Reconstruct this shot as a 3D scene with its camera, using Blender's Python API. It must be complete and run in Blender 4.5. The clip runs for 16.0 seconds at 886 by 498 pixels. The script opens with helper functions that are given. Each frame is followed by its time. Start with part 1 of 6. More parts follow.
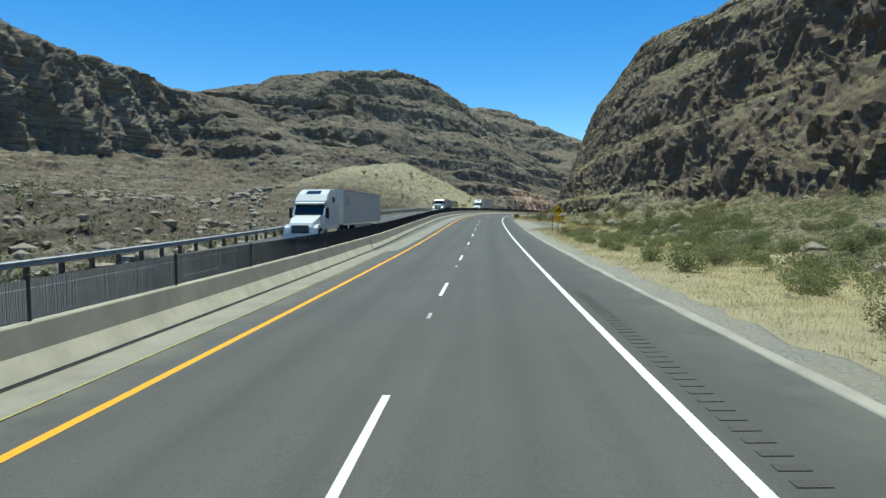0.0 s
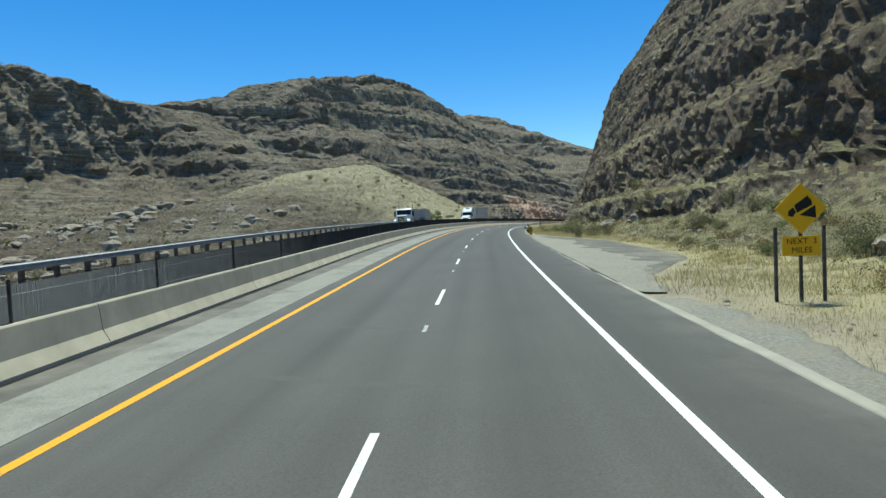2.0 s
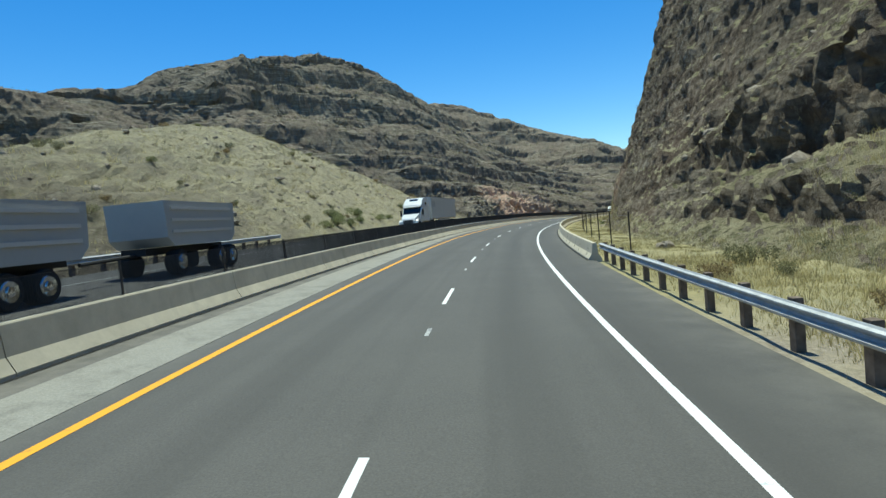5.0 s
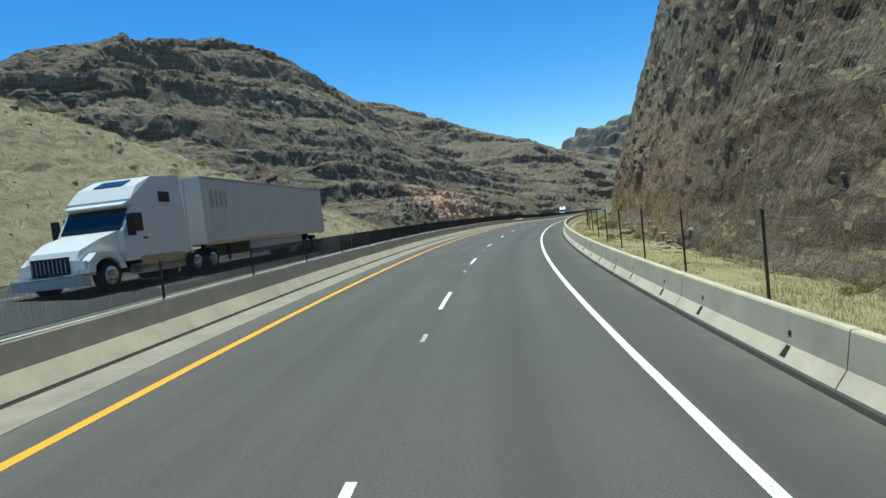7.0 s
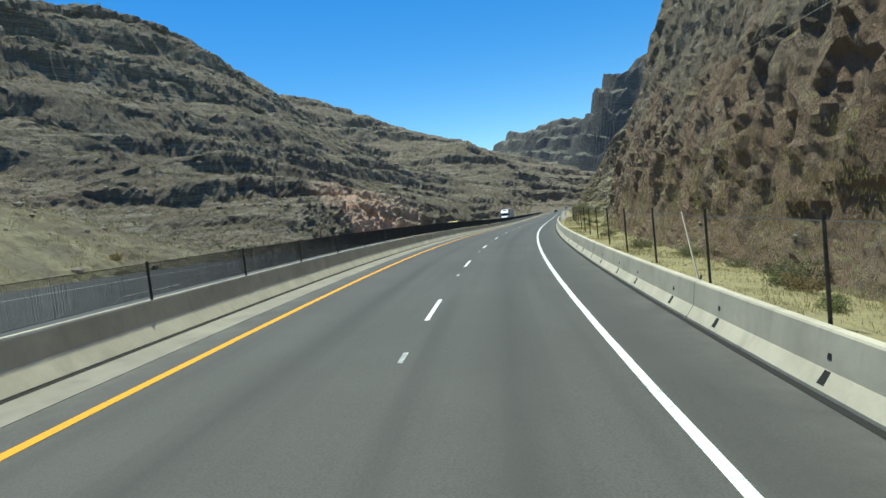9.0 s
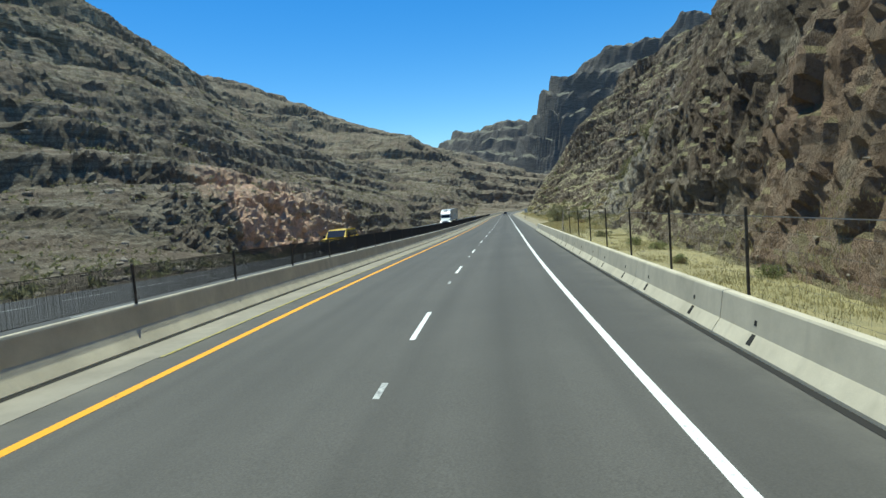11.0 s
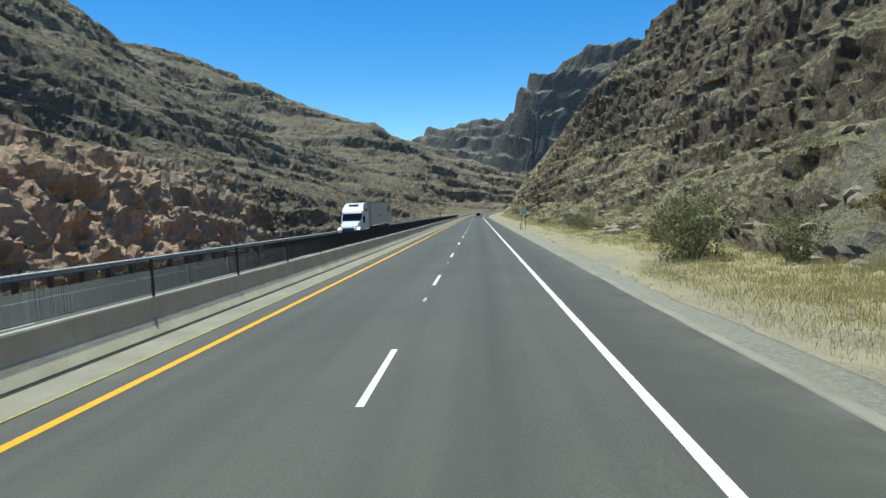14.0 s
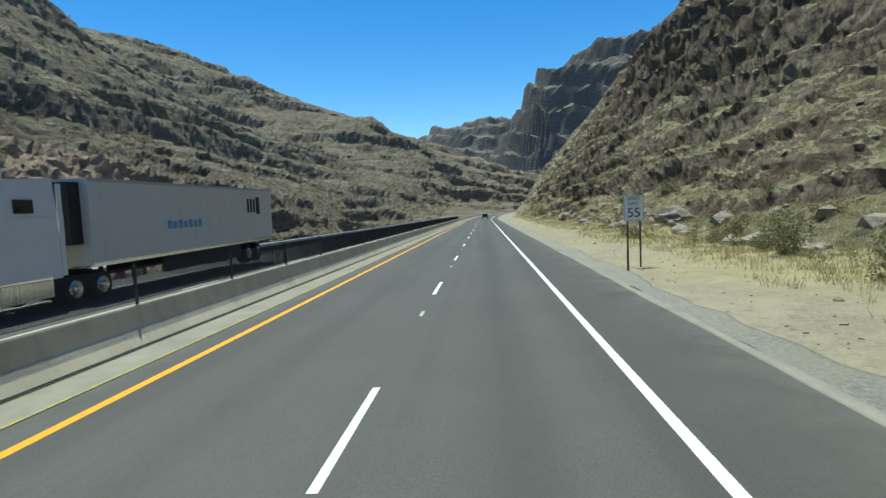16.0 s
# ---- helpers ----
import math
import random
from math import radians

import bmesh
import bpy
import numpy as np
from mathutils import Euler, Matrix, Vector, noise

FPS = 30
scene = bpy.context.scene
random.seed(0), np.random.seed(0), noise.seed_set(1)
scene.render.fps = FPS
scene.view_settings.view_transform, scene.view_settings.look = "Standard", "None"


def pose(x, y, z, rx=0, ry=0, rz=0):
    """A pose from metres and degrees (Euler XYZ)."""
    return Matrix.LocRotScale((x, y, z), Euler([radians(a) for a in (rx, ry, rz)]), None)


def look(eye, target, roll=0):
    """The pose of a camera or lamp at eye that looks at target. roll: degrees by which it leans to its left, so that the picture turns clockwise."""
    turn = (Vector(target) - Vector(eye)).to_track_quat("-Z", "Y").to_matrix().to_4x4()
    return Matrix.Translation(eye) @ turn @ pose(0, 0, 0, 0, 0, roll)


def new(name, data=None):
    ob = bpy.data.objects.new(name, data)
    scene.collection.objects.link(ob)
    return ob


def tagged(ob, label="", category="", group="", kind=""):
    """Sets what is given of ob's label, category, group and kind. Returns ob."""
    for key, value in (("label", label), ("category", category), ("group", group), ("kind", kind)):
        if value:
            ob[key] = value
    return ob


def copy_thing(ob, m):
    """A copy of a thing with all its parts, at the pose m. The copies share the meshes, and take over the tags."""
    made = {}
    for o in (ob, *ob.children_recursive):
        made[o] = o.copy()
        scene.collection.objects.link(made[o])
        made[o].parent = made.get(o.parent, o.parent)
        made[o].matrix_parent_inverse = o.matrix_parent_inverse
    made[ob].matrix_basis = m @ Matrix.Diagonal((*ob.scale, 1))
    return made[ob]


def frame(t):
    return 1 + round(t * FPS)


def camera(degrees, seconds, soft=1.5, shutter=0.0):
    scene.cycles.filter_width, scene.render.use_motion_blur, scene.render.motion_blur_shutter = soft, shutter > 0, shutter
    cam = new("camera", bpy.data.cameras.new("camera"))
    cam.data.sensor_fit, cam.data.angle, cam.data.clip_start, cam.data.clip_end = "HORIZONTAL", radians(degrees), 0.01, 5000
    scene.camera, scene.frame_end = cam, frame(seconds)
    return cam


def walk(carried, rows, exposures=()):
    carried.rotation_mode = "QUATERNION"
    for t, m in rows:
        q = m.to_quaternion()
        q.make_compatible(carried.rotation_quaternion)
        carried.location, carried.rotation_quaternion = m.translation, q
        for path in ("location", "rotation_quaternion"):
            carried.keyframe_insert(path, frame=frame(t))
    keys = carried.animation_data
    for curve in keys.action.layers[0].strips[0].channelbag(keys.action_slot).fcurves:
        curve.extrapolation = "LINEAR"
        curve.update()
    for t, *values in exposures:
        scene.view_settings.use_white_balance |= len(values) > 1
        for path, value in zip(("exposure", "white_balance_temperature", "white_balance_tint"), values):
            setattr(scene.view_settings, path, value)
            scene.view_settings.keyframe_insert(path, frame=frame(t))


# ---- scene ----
cam = camera(75.82, 16.0)
# seconds, place in metres, then yaw, pitch and roll in degrees
ROWS = [
    (0.0, 0.00, -0.00, 2.35, -0.00, -3.60, 0.06),
    (0.5, 0.89, 12.37, 2.33, 0.03, -3.27, 0.67),
    (1.0, 1.82, 24.74, 2.37, -0.17, -2.94, 1.26),
    (1.5, 2.77, 37.13, 2.46, -0.48, -2.63, 2.00),
    (2.0, 3.77, 49.51, 2.62, -0.70, -2.33, 2.70),
    (2.5, 4.81, 61.88, 2.83, -0.82, -2.12, 3.25),
    (3.0, 5.88, 74.26, 3.08, -1.06, -2.13, 3.79),
    (3.5, 7.00, 86.65, 3.33, -1.22, -2.32, 4.47),
    (4.0, 8.18, 99.05, 3.56, -1.75, -2.52, 4.90),
    (4.5, 9.50, 111.46, 3.74, -2.55, -2.71, 5.17),
    (5.0, 11.01, 123.86, 3.89, -3.60, -2.90, 5.35),
    (5.5, 12.77, 136.24, 4.00, -4.89, -3.09, 5.52),
    (6.0, 14.83, 148.59, 4.09, -6.42, -3.22, 5.76),
    (6.5, 17.25, 160.89, 4.16, -8.20, -3.18, 6.15),
    (7.0, 20.04, 173.12, 4.21, -10.15, -3.20, 6.43),
    (7.5, 23.23, 185.26, 4.23, -12.05, -3.28, 6.44),
    (8.0, 26.84, 197.29, 4.23, -13.88, -3.40, 6.31),
    (8.5, 30.84, 209.21, 4.20, -15.58, -3.53, 6.17),
    (9.0, 35.20, 221.02, 4.16, -17.02, -3.65, 6.10),
    (9.5, 39.89, 232.72, 4.10, -18.50, -3.73, 5.87),
    (10.0, 44.88, 244.31, 4.01, -20.07, -3.75, 5.65),
    (10.5, 50.16, 255.79, 3.90, -21.47, -3.99, 5.09),
    (11.0, 55.68, 267.17, 3.74, -22.67, -4.23, 4.34),
    (11.5, 61.43, 278.45, 3.55, -23.66, -4.38, 3.52),
    (12.0, 67.36, 289.65, 3.34, -24.46, -4.44, 2.78),
    (12.5, 73.42, 300.80, 3.11, -25.06, -4.42, 2.25),
    (13.0, 79.57, 311.92, 2.88, -25.50, -4.41, 2.06),
    (13.5, 85.77, 323.04, 2.64, -25.65, -4.43, 2.02),
    (14.0, 91.97, 334.17, 2.42, -25.45, -4.46, 2.06),
    (14.5, 98.15, 345.31, 2.20, -25.20, -4.53, 2.06),
    (15.0, 104.32, 356.45, 1.99, -24.98, -4.53, 1.93),
    (15.5, 110.48, 367.58, 1.80, -24.91, -4.44, 2.25),
    (16.0, 116.63, 378.71, 1.62, -24.78, -4.35, 2.51),
]
walk(cam, [(t, pose(x, y, z, 90 + pitch, roll, yaw)) for t, x, y, z, yaw, pitch, roll in ROWS],
     exposures=[(0.0, 0.27, 6400, -8), (16.0, 0.27, 6400, -8)])

# ---- world, sun and exposure ----
SUN_AZ, SUN_EL = -4.0, 73.0            # degrees to the right of +y, and above the horizon
world = bpy.data.worlds.new("world")
scene.world = world
world.use_nodes = True
wn = world.node_tree
sky = wn.nodes.new("ShaderNodeTexSky")
sky.sky_type = "NISHITA"
sky.sun_disc = False
sky.sun_elevation, sky.sun_rotation = radians(SUN_EL), radians(SUN_AZ)
sky.altitude, sky.air_density, sky.dust_density, sky.ozone_density = 700, 1.0, 0.3, 2.5
deep = wn.nodes.new("ShaderNodeHueSaturation")      # the film's clear, saturated desert sky
deep.inputs["Hue"].default_value = 0.507
deep.inputs["Saturation"].default_value = 1.41
deep.inputs["Value"].default_value = 1.34
wn.links.new(sky.outputs["Color"], deep.inputs["Color"])
wn.links.new(deep.outputs["Color"], wn.nodes["Background"].inputs["Color"])
wn.nodes["Background"].inputs["Strength"].default_value = 0.10
sun = new("sun", bpy.data.lights.new("sun", "SUN"))
sun.data.energy, sun.data.angle, sun.data.color = 4.4, radians(0.53), (1.0, 0.97, 0.88)
sun.matrix_world = look((0, 0, 300), (-300 * math.sin(radians(SUN_AZ)) / math.tan(radians(SUN_EL)),
                                      -300 * math.cos(radians(SUN_AZ)) / math.tan(radians(SUN_EL)), 0))

# ---- the road's line: heading, height and cross fall by station ----
ST = np.arange(-200.0, 2600.0, 1.0)


def smooth_interp(x, xs, ys, sigma=10.0):
    base = np.interp(ST, xs, ys)
    k = np.exp(-0.5 * (np.arange(-3 * int(sigma), 3 * int(sigma) + 1) / sigma) ** 2)
    pad = len(k) // 2
    ext = np.concatenate([np.full(pad, base[0]), base, np.full(pad, base[-1])])
    return np.interp(x, ST, np.convolve(ext, k / k.sum(), "valid"))


HEAD = smooth_interp(ST, (-200, 0, 50, 85, 106, 131, 156, 181, 206, 231, 256, 282, 307, 330, 400, 2600),
                     (1.0, 4.02, 4.69, 5.17, 5.92, 7.96, 11.02, 14.65, 18.6, 21.81, 24.64, 27.08, 28.64, 29.17, 28.87, 28.87), 5)
hr = np.radians(HEAD)
PX, PY = np.cumsum(np.sin(hr)), np.cumsum(np.cos(hr))
i0 = int(np.argmin(abs(ST)))
PX, PY = PX - PX[i0], PY - PY[i0]
LAT = smooth_interp(ST, (-200, 0, 37, 60, 87, 120, 149, 174, 200, 225, 250, 285, 313, 340, 364, 402, 600, 2600),
                    (.2, .2, .25, .15, .0, .08, .13, .08, -.05, -.19, -.2, -.08, .03, -.02, -.1, -.1, 0, 0), 8)
PX, PY = PX + LAT * np.cos(hr), PY - LAT * np.sin(hr)
RZ = smooth_interp(ST, (-200, -20, 20, 45, 70, 95, 130, 180, 215, 255, 290, 320, 360, 400, 600, 2600),
                   (0.3, -.03, -.03, .1, .54, 1.07, 1.55, 1.82, 1.8, 1.6, 1.17, .62, -.12, -.75, -3.6, -16), 8)
BANK = smooth_interp(ST, (-200, 0, 20, 45, 70, 95, 130, 180, 210, 245, 270, 285, 305, 330, 2600),
                     (-2.6, -2.4, -1.8, -.5, .9, 2.0, 2.9, 3.9, 3.8, 3.4, 2.5, 1.6, .4, -.4, -.4), 6)
OPP = smooth_interp(ST, (-200, 100, 230, 300, 2600), (.35, .35, .3, .0, .0), 12)


def on_road(s, d, z=0.0):
    """World places from station, offset to the right and height over the road's plane."""
    s, d, z = np.broadcast_arrays(np.asarray(s, float), np.asarray(d, float), np.asarray(z, float))
    h = np.radians(np.interp(s, ST, HEAD))
    zz = np.interp(s, ST, RZ) - d * np.tan(np.radians(np.interp(s, ST, BANK))) + z
    return np.stack([np.interp(s, ST, PX) + d * np.cos(h), np.interp(s, ST, PY) - d * np.sin(h), zz], -1)


def at_height(s, d, z):
    """World places from station, offset and true height."""
    p = on_road(s, d)
    p[..., 2] = z
    return p


def stand(s, d, z=0.0, turn=0.0):
    """The pose of a thing that stands beside the road, its y axis along the road."""
    p = on_road(s, d, z)
    return pose(*p, 0, 0, -float(np.interp(s, ST, HEAD)) + turn)


# ---- noise on arrays ----
def lattice(ix, iy, iz, seed):
    n = (ix * 374761393 + iy * 668265263 + iz * 2147483647 + seed * 144665) & 0xFFFFFFFF
    n = ((n ^ (n >> 13)) * 1274126177) & 0xFFFFFFFF
    n = ((n ^ (n >> 16)) * 2246822519) & 0xFFFFFFFF
    return ((n ^ (n >> 15)) & 0xFFFF) / 32767.5 - 1.0


def vnoise(p, seed=0):
    f = np.floor(p).astype(np.int64)
    t = p - f
    t = t * t * (3 - 2 * t)
    out = 0
    for dx in (0, 1):
        for dy in (0, 1):
            for dz in (0, 1):
                w = (t[..., 0] if dx else 1 - t[..., 0]) * (t[..., 1] if dy else 1 - t[..., 1]) * (t[..., 2] if dz else 1 - t[..., 2])
                out = out + w * lattice(f[..., 0] + dx, f[..., 1] + dy, f[..., 2] + dz, seed)
    return out


def fbm(p, octaves=4, seed=0, ridged=False):
    out, amp, tot = 0, 1.0, 0
    for o in range(octaves):
        n = vnoise(p * 2.03 ** o + 17.3 * o, seed + o)
        out = out + amp * ((1 - 2 * abs(n)) if ridged else n)
        tot += amp
        amp *= 0.5
    return out / tot


def cells(p, seed=0):
    """A random value for each irregular cell, for angular blocks of rock."""
    f = np.floor(p).astype(np.int64)
    best = np.full(p.shape[:-1], 9.0)
    val = np.zeros(p.shape[:-1])
    for dx in (-1, 0, 1):
        for dy in (-1, 0, 1):
            for dz in (-1, 0, 1):
                ix, iy, iz = f[..., 0] + dx, f[..., 1] + dy, f[..., 2] + dz
                q = np.stack([ix + .5 + .3 * lattice(ix, iy, iz, seed), iy + .5 + .45 * lattice(ix, iy, iz, seed + 1),
                              iz + .5 + .45 * lattice(ix, iy, iz, seed + 2)], -1) - p
                r = (q * q).sum(-1)
                val = np.where(r < best, lattice(ix, iy, iz, seed + 3), val)
                best = np.minimum(best, r)
    return val


# ---- materials ----
class Mat:
    """A small builder of node materials."""

    def __init__(self, name, rough=0.9, metal=0.0, spec=0.3):
        self.m = bpy.data.materials.new(name)
        self.m.use_nodes = True
        self.t = self.m.node_tree
        self.b = self.t.nodes["Principled BSDF"]
        self.b.inputs["Roughness"].default_value = rough
        self.b.inputs["Metallic"].default_value = metal
        self.b.inputs["Specular IOR Level"].default_value = spec
        self.co = None

    def node(self, kind, **kw):
        n = self.t.nodes.new("ShaderNode" + kind)
        for k, v in kw.items():
            setattr(n, k, v)
        return n

    def link(self, a, b):
        self.t.links.new(a, b)

    def coords(self):
        if self.co is None:
            self.co = self.node("NewGeometry").outputs["Position"]
        return self.co

    def noise(self, scale, detail=4, rough=0.55, stretch=None):
        n = self.node("TexNoise")
        n.inputs["Scale"].default_value = scale
        n.inputs["Detail"].default_value = detail
        n.inputs["Roughness"].default_value = rough
        src = self.coords()
        if stretch:
            mp = self.node("Mapping")
            mp.inputs["Scale"].default_value = stretch
            self.link(src, mp.inputs["Vector"])
            src = mp.outputs["Vector"]
        self.link(src, n.inputs["Vector"])
        return n.outputs["Fac"]

    def voronoi(self, scale, feature="F1"):
        n = self.node("TexVoronoi", feature=feature)
        n.inputs["Scale"].default_value = scale
        self.link(self.coords(), n.inputs["Vector"])
        return n.outputs["Distance"]

    def ramp(self, fac, *stops):
        n = self.node("ValToRGB")
        e = n.color_ramp.elements
        while len(e) < len(stops):
            e.new(0.5)
        for el, (p, c) in zip(e, stops):
            el.position = p
            el.color = (*c, 1) if isinstance(c, tuple) else (c, c, c, 1)
        self.link(fac, n.inputs["Fac"])
        return n.outputs["Color"]

    def mix(self, fac, a, b, mode="MIX"):
        n = self.node("Mix", data_type="RGBA", blend_type=mode)
        for v, i in ((fac, 0), (a, 6), (b, 7)):
            if hasattr(v, "links"):
                self.link(v, n.inputs[i])
            elif i == 0:
                n.inputs[0].default_value = v
            else:
                n.inputs[i].default_value = (*v, 1)
        return n.outputs[2]

    def color(self, c):
        if hasattr(c, "links"):
            self.link(c, self.b.inputs["Base Color"])
        else:
            self.b.inputs["Base Color"].default_value = (*c, 1)
        return self

    def bump(self, fac, strength=0.5, dist=0.05):
        n = self.node("Bump")
        n.inputs["Strength"].default_value = strength
        n.inputs["Distance"].default_value = dist
        self.link(fac, n.inputs["Height"])
        self.link(n.outputs["Normal"], self.b.inputs["Normal"])
        return self


def asphalt(name, base):
    m = Mat(name, 0.85, spec=0.35)
    fine = m.noise(38, 3, 0.7)
    blot = m.noise(0.35, 5, 0.6)
    streak = m.noise(0.6, 3, 0.5, (1.0, 0.06, 1.0))
    c = m.ramp(fine, (0.3, tuple(v * 0.7 for v in base)), (0.7, tuple(v * 1.35 for v in base)))
    c = m.mix(m.ramp(blot, (0.35, 0.0), (0.75, 0.45)), c, tuple(v * 1.5 for v in base))
    c = m.mix(m.ramp(streak, (0.5, 0.0), (0.8, 0.35)), c, tuple(v * 0.6 for v in base))
    return m.color(c).bump(fine, 0.25, 0.01).m


def lane_asphalt(name, base):
    """Asphalt whose wear follows the lanes: the map's u is the offset in metres, v the station."""
    m = Mat(name, 0.82, spec=0.36)
    uv = m.node("UVMap")
    sep = m.node("SeparateXYZ")
    m.link(uv.outputs["UV"], sep.inputs[0])
    mp = m.node("Mapping")
    mp.inputs["Scale"].default_value = (1.3, 0.035, 1)
    m.link(uv.outputs["UV"], mp.inputs["Vector"])
    st = m.node("TexNoise")
    st.inputs["Scale"].default_value, st.inputs["Detail"].default_value = 1.0, 5
    m.link(mp.outputs["Vector"], st.inputs["Vector"])
    streak = st.outputs["Fac"]
    fine, blot = m.noise(38, 3, 0.7), m.noise(0.22, 6, 0.65)
    c = m.ramp(fine, (0.3, tuple(v * 0.72 for v in base)), (0.7, tuple(v * 1.3 for v in base)))
    c = m.mix(m.ramp(blot, (0.38, 0.0), (0.7, 0.4)), c, tuple(v * 1.45 for v in base))
    c = m.mix(m.ramp(streak, (0.46, 0.0), (0.72, 0.5)), c, tuple(v * 0.62 for v in base))
    across = m.node("MapRange")
    across.inputs["From Min"].default_value, across.inputs["From Max"].default_value = -7.0, 4.5
    m.link(sep.outputs["X"], across.inputs["Value"])

    def at(d):
        return (d + 7.0) / 11.5

    oil = m.ramp(across.outputs[0], (at(-4.0), 0.0), (at(-3.4), 0.32), (at(-2.8), 0.0), (at(-.45), 0.0), (at(.3), 0.42), (at(1.0), 0.0))
    c = m.mix(oil, c, tuple(v * 0.6 for v in base))
    newer = m.ramp(across.outputs[0], (at(2.15), 0.0), (at(2.3), 0.45))
    c = m.mix(newer, c, tuple(v * 0.62 for v in base))
    dust = m.ramp(across.outputs[0], (at(-6.9), 0.75), (at(-5.6), 0.2), (at(-5.2), 0.0), (at(2.3), 0.0), (at(3.2), 0.12), (at(4.2), 0.5))
    dusty = m.mix(m.ramp(m.noise(0.8, 6, 0.7), (0.35, 0.0), (0.65, 1.0)), (0.085, 0.08, 0.07), (0.20, 0.185, 0.155))
    c = m.mix(dust, c, dusty)
    return m.color(c).bump(fine, 0.25, 0.01).m


def painted(name, col, under, amount=0.3, scale=9):
    m = Mat(name, 0.7)
    w = m.noise(scale, 6, 0.75)
    c = m.mix(m.ramp(w, (0.62 - amount * 0.4, 0.0), (0.8 - amount * 0.25, 0.85)), col, under)
    return m.color(c).m


def concrete(name, base):
    m = Mat(name, 0.9, spec=0.25)
    stain = m.noise(0.9, 6, 0.65)
    drip = m.noise(2.2, 4, 0.6, (1.0, 1.0, 0.12))
    fine = m.noise(45, 3, 0.7)
    c = m.ramp(stain, (0.3, tuple(v * 0.78 for v in base)), (0.7, tuple(v * 1.12 for v in base)))
    c = m.mix(m.ramp(drip, (0.55, 0.0), (0.8, 0.45)), c, tuple(v * 0.55 for v in base))
    c = m.mix(m.ramp(fine, (0.4, 0.0), (0.8, 0.25)), c, tuple(v * 0.7 for v in base))
    return m.color(c).bump(fine, 0.3, 0.006).m


def rock_ground(name, dark, pale, soil, green, red=None, spots=(), bare=0.0, beds=False):
    """Bare rock on steep faces, dry grass and scree on the gentler slopes."""
    m = Mat(name, 0.95, spec=0.12)
    geo = m.node("NewGeometry")
    m.co = geo.outputs["Position"]
    sep = m.node("SeparateXYZ")
    m.link(geo.outputs["Normal"], sep.inputs[0])
    big = m.noise(0.022, 5, 0.6)
    mid = m.noise(0.28, 6, 0.7)
    fine = m.noise(2.3, 6, 0.75)
    strata = m.noise(0.45, 5, 0.65, (0.12, 0.12, 1.5))
    crack = m.voronoi(0.55, "DISTANCE_TO_EDGE")
    rock = m.ramp(strata, (0.30, tuple(v * 0.72 for v in dark)), (0.46, dark), (0.60, pale), (0.75, tuple(v * 0.85 for v in dark)))
    rock = m.mix(m.ramp(big, (0.40, 0.0), (0.60, 0.75)), rock, dark)
    rock = m.mix(m.ramp(mid, (0.55, 0.0), (0.72, 0.6)), rock, pale)
    if red:
        rock = m.mix(m.ramp(m.noise(0.05, 4, 0.6), (0.46, 0.0), (0.6, 0.45)), rock, red)
    rock = m.mix(m.ramp(fine, (0.34, 0.6), (0.48, 0.0)), rock, tuple(v * 0.5 for v in dark))
    rock = m.mix(m.ramp(m.noise(1.0, 8, 0.85), (0.54, 0.0), (0.60, 0.55)), rock, tuple(min(1, v * 1.2) for v in pale))
    rock = m.mix(m.ramp(m.noise(1.1, 5, 0.7, (1.0, 1.0, 0.14)), (0.55, 0.0), (0.66, 0.6)), rock, tuple(v * 0.55 for v in dark))
    rock = m.mix(m.ramp(crack, (0.0, 0.5), (0.07, 0.0)), rock, tuple(v * 0.5 for v in dark))
    ground = m.ramp(mid, (0.3, tuple(v * 0.75 for v in soil)), (0.55, soil), (0.75, tuple(min(1, v * 1.25) for v in soil)))
    ground = m.mix(m.ramp(big, (0.45, 0.0), (0.6, 0.55)), ground, tuple(a * 0.5 + b * 0.5 for a, b in zip(soil, green)))
    ground = m.mix(m.ramp(m.noise(0.7, 6, 0.8), (0.48, 0.0), (0.58, 0.8)), ground, green)
    ground = m.mix(m.ramp(m.noise(1.6, 4, 0.7), (0.57, 0.0), (0.64, 0.9)), ground, tuple(v * 0.45 for v in green))
    ground = m.mix(m.ramp(m.noise(1.1, 5, 0.8), (0.60, 0.0), (0.68, 0.8)), ground, dark)
    for size, share in ((0.42, 0.30), (0.95, 0.26)):
        dots = m.node("TexVoronoi", feature="F1")
        dots.inputs["Scale"].default_value = size
        m.link(m.co, dots.inputs["Vector"])
        ground = m.mix(m.ramp(dots.outputs["Distance"], (share - 0.08, 0.7), (share + 0.01, 0.0)), ground, m.mix(m.ramp(mid, (0.4, 0.0), (0.6, 1.0)), tuple(v * 0.42 for v in green), tuple(v * 0.7 for v in dark)))
    ground = m.mix(m.ramp(m.noise(2.6, 4, 0.8), (0.60, 0.0), (0.66, 0.8)), ground, tuple(min(1, v * 1.35) for v in pale))
    if beds:        # outcropping beds of rock along the slopes
        lay = m.noise(0.16, 4, 0.55, (0.07, 0.05, 1.0))
        out = m.mix(m.ramp(lay, (0.51, 0.0), (0.55, 0.9)), ground, m.mix(m.ramp(fine, (0.4, 0.0), (0.6, 1.0)), tuple(v * 0.55 for v in dark), pale))
        ground = m.mix(m.ramp(mid, (0.36, 0.0), (0.5, 1.0)), ground, out)
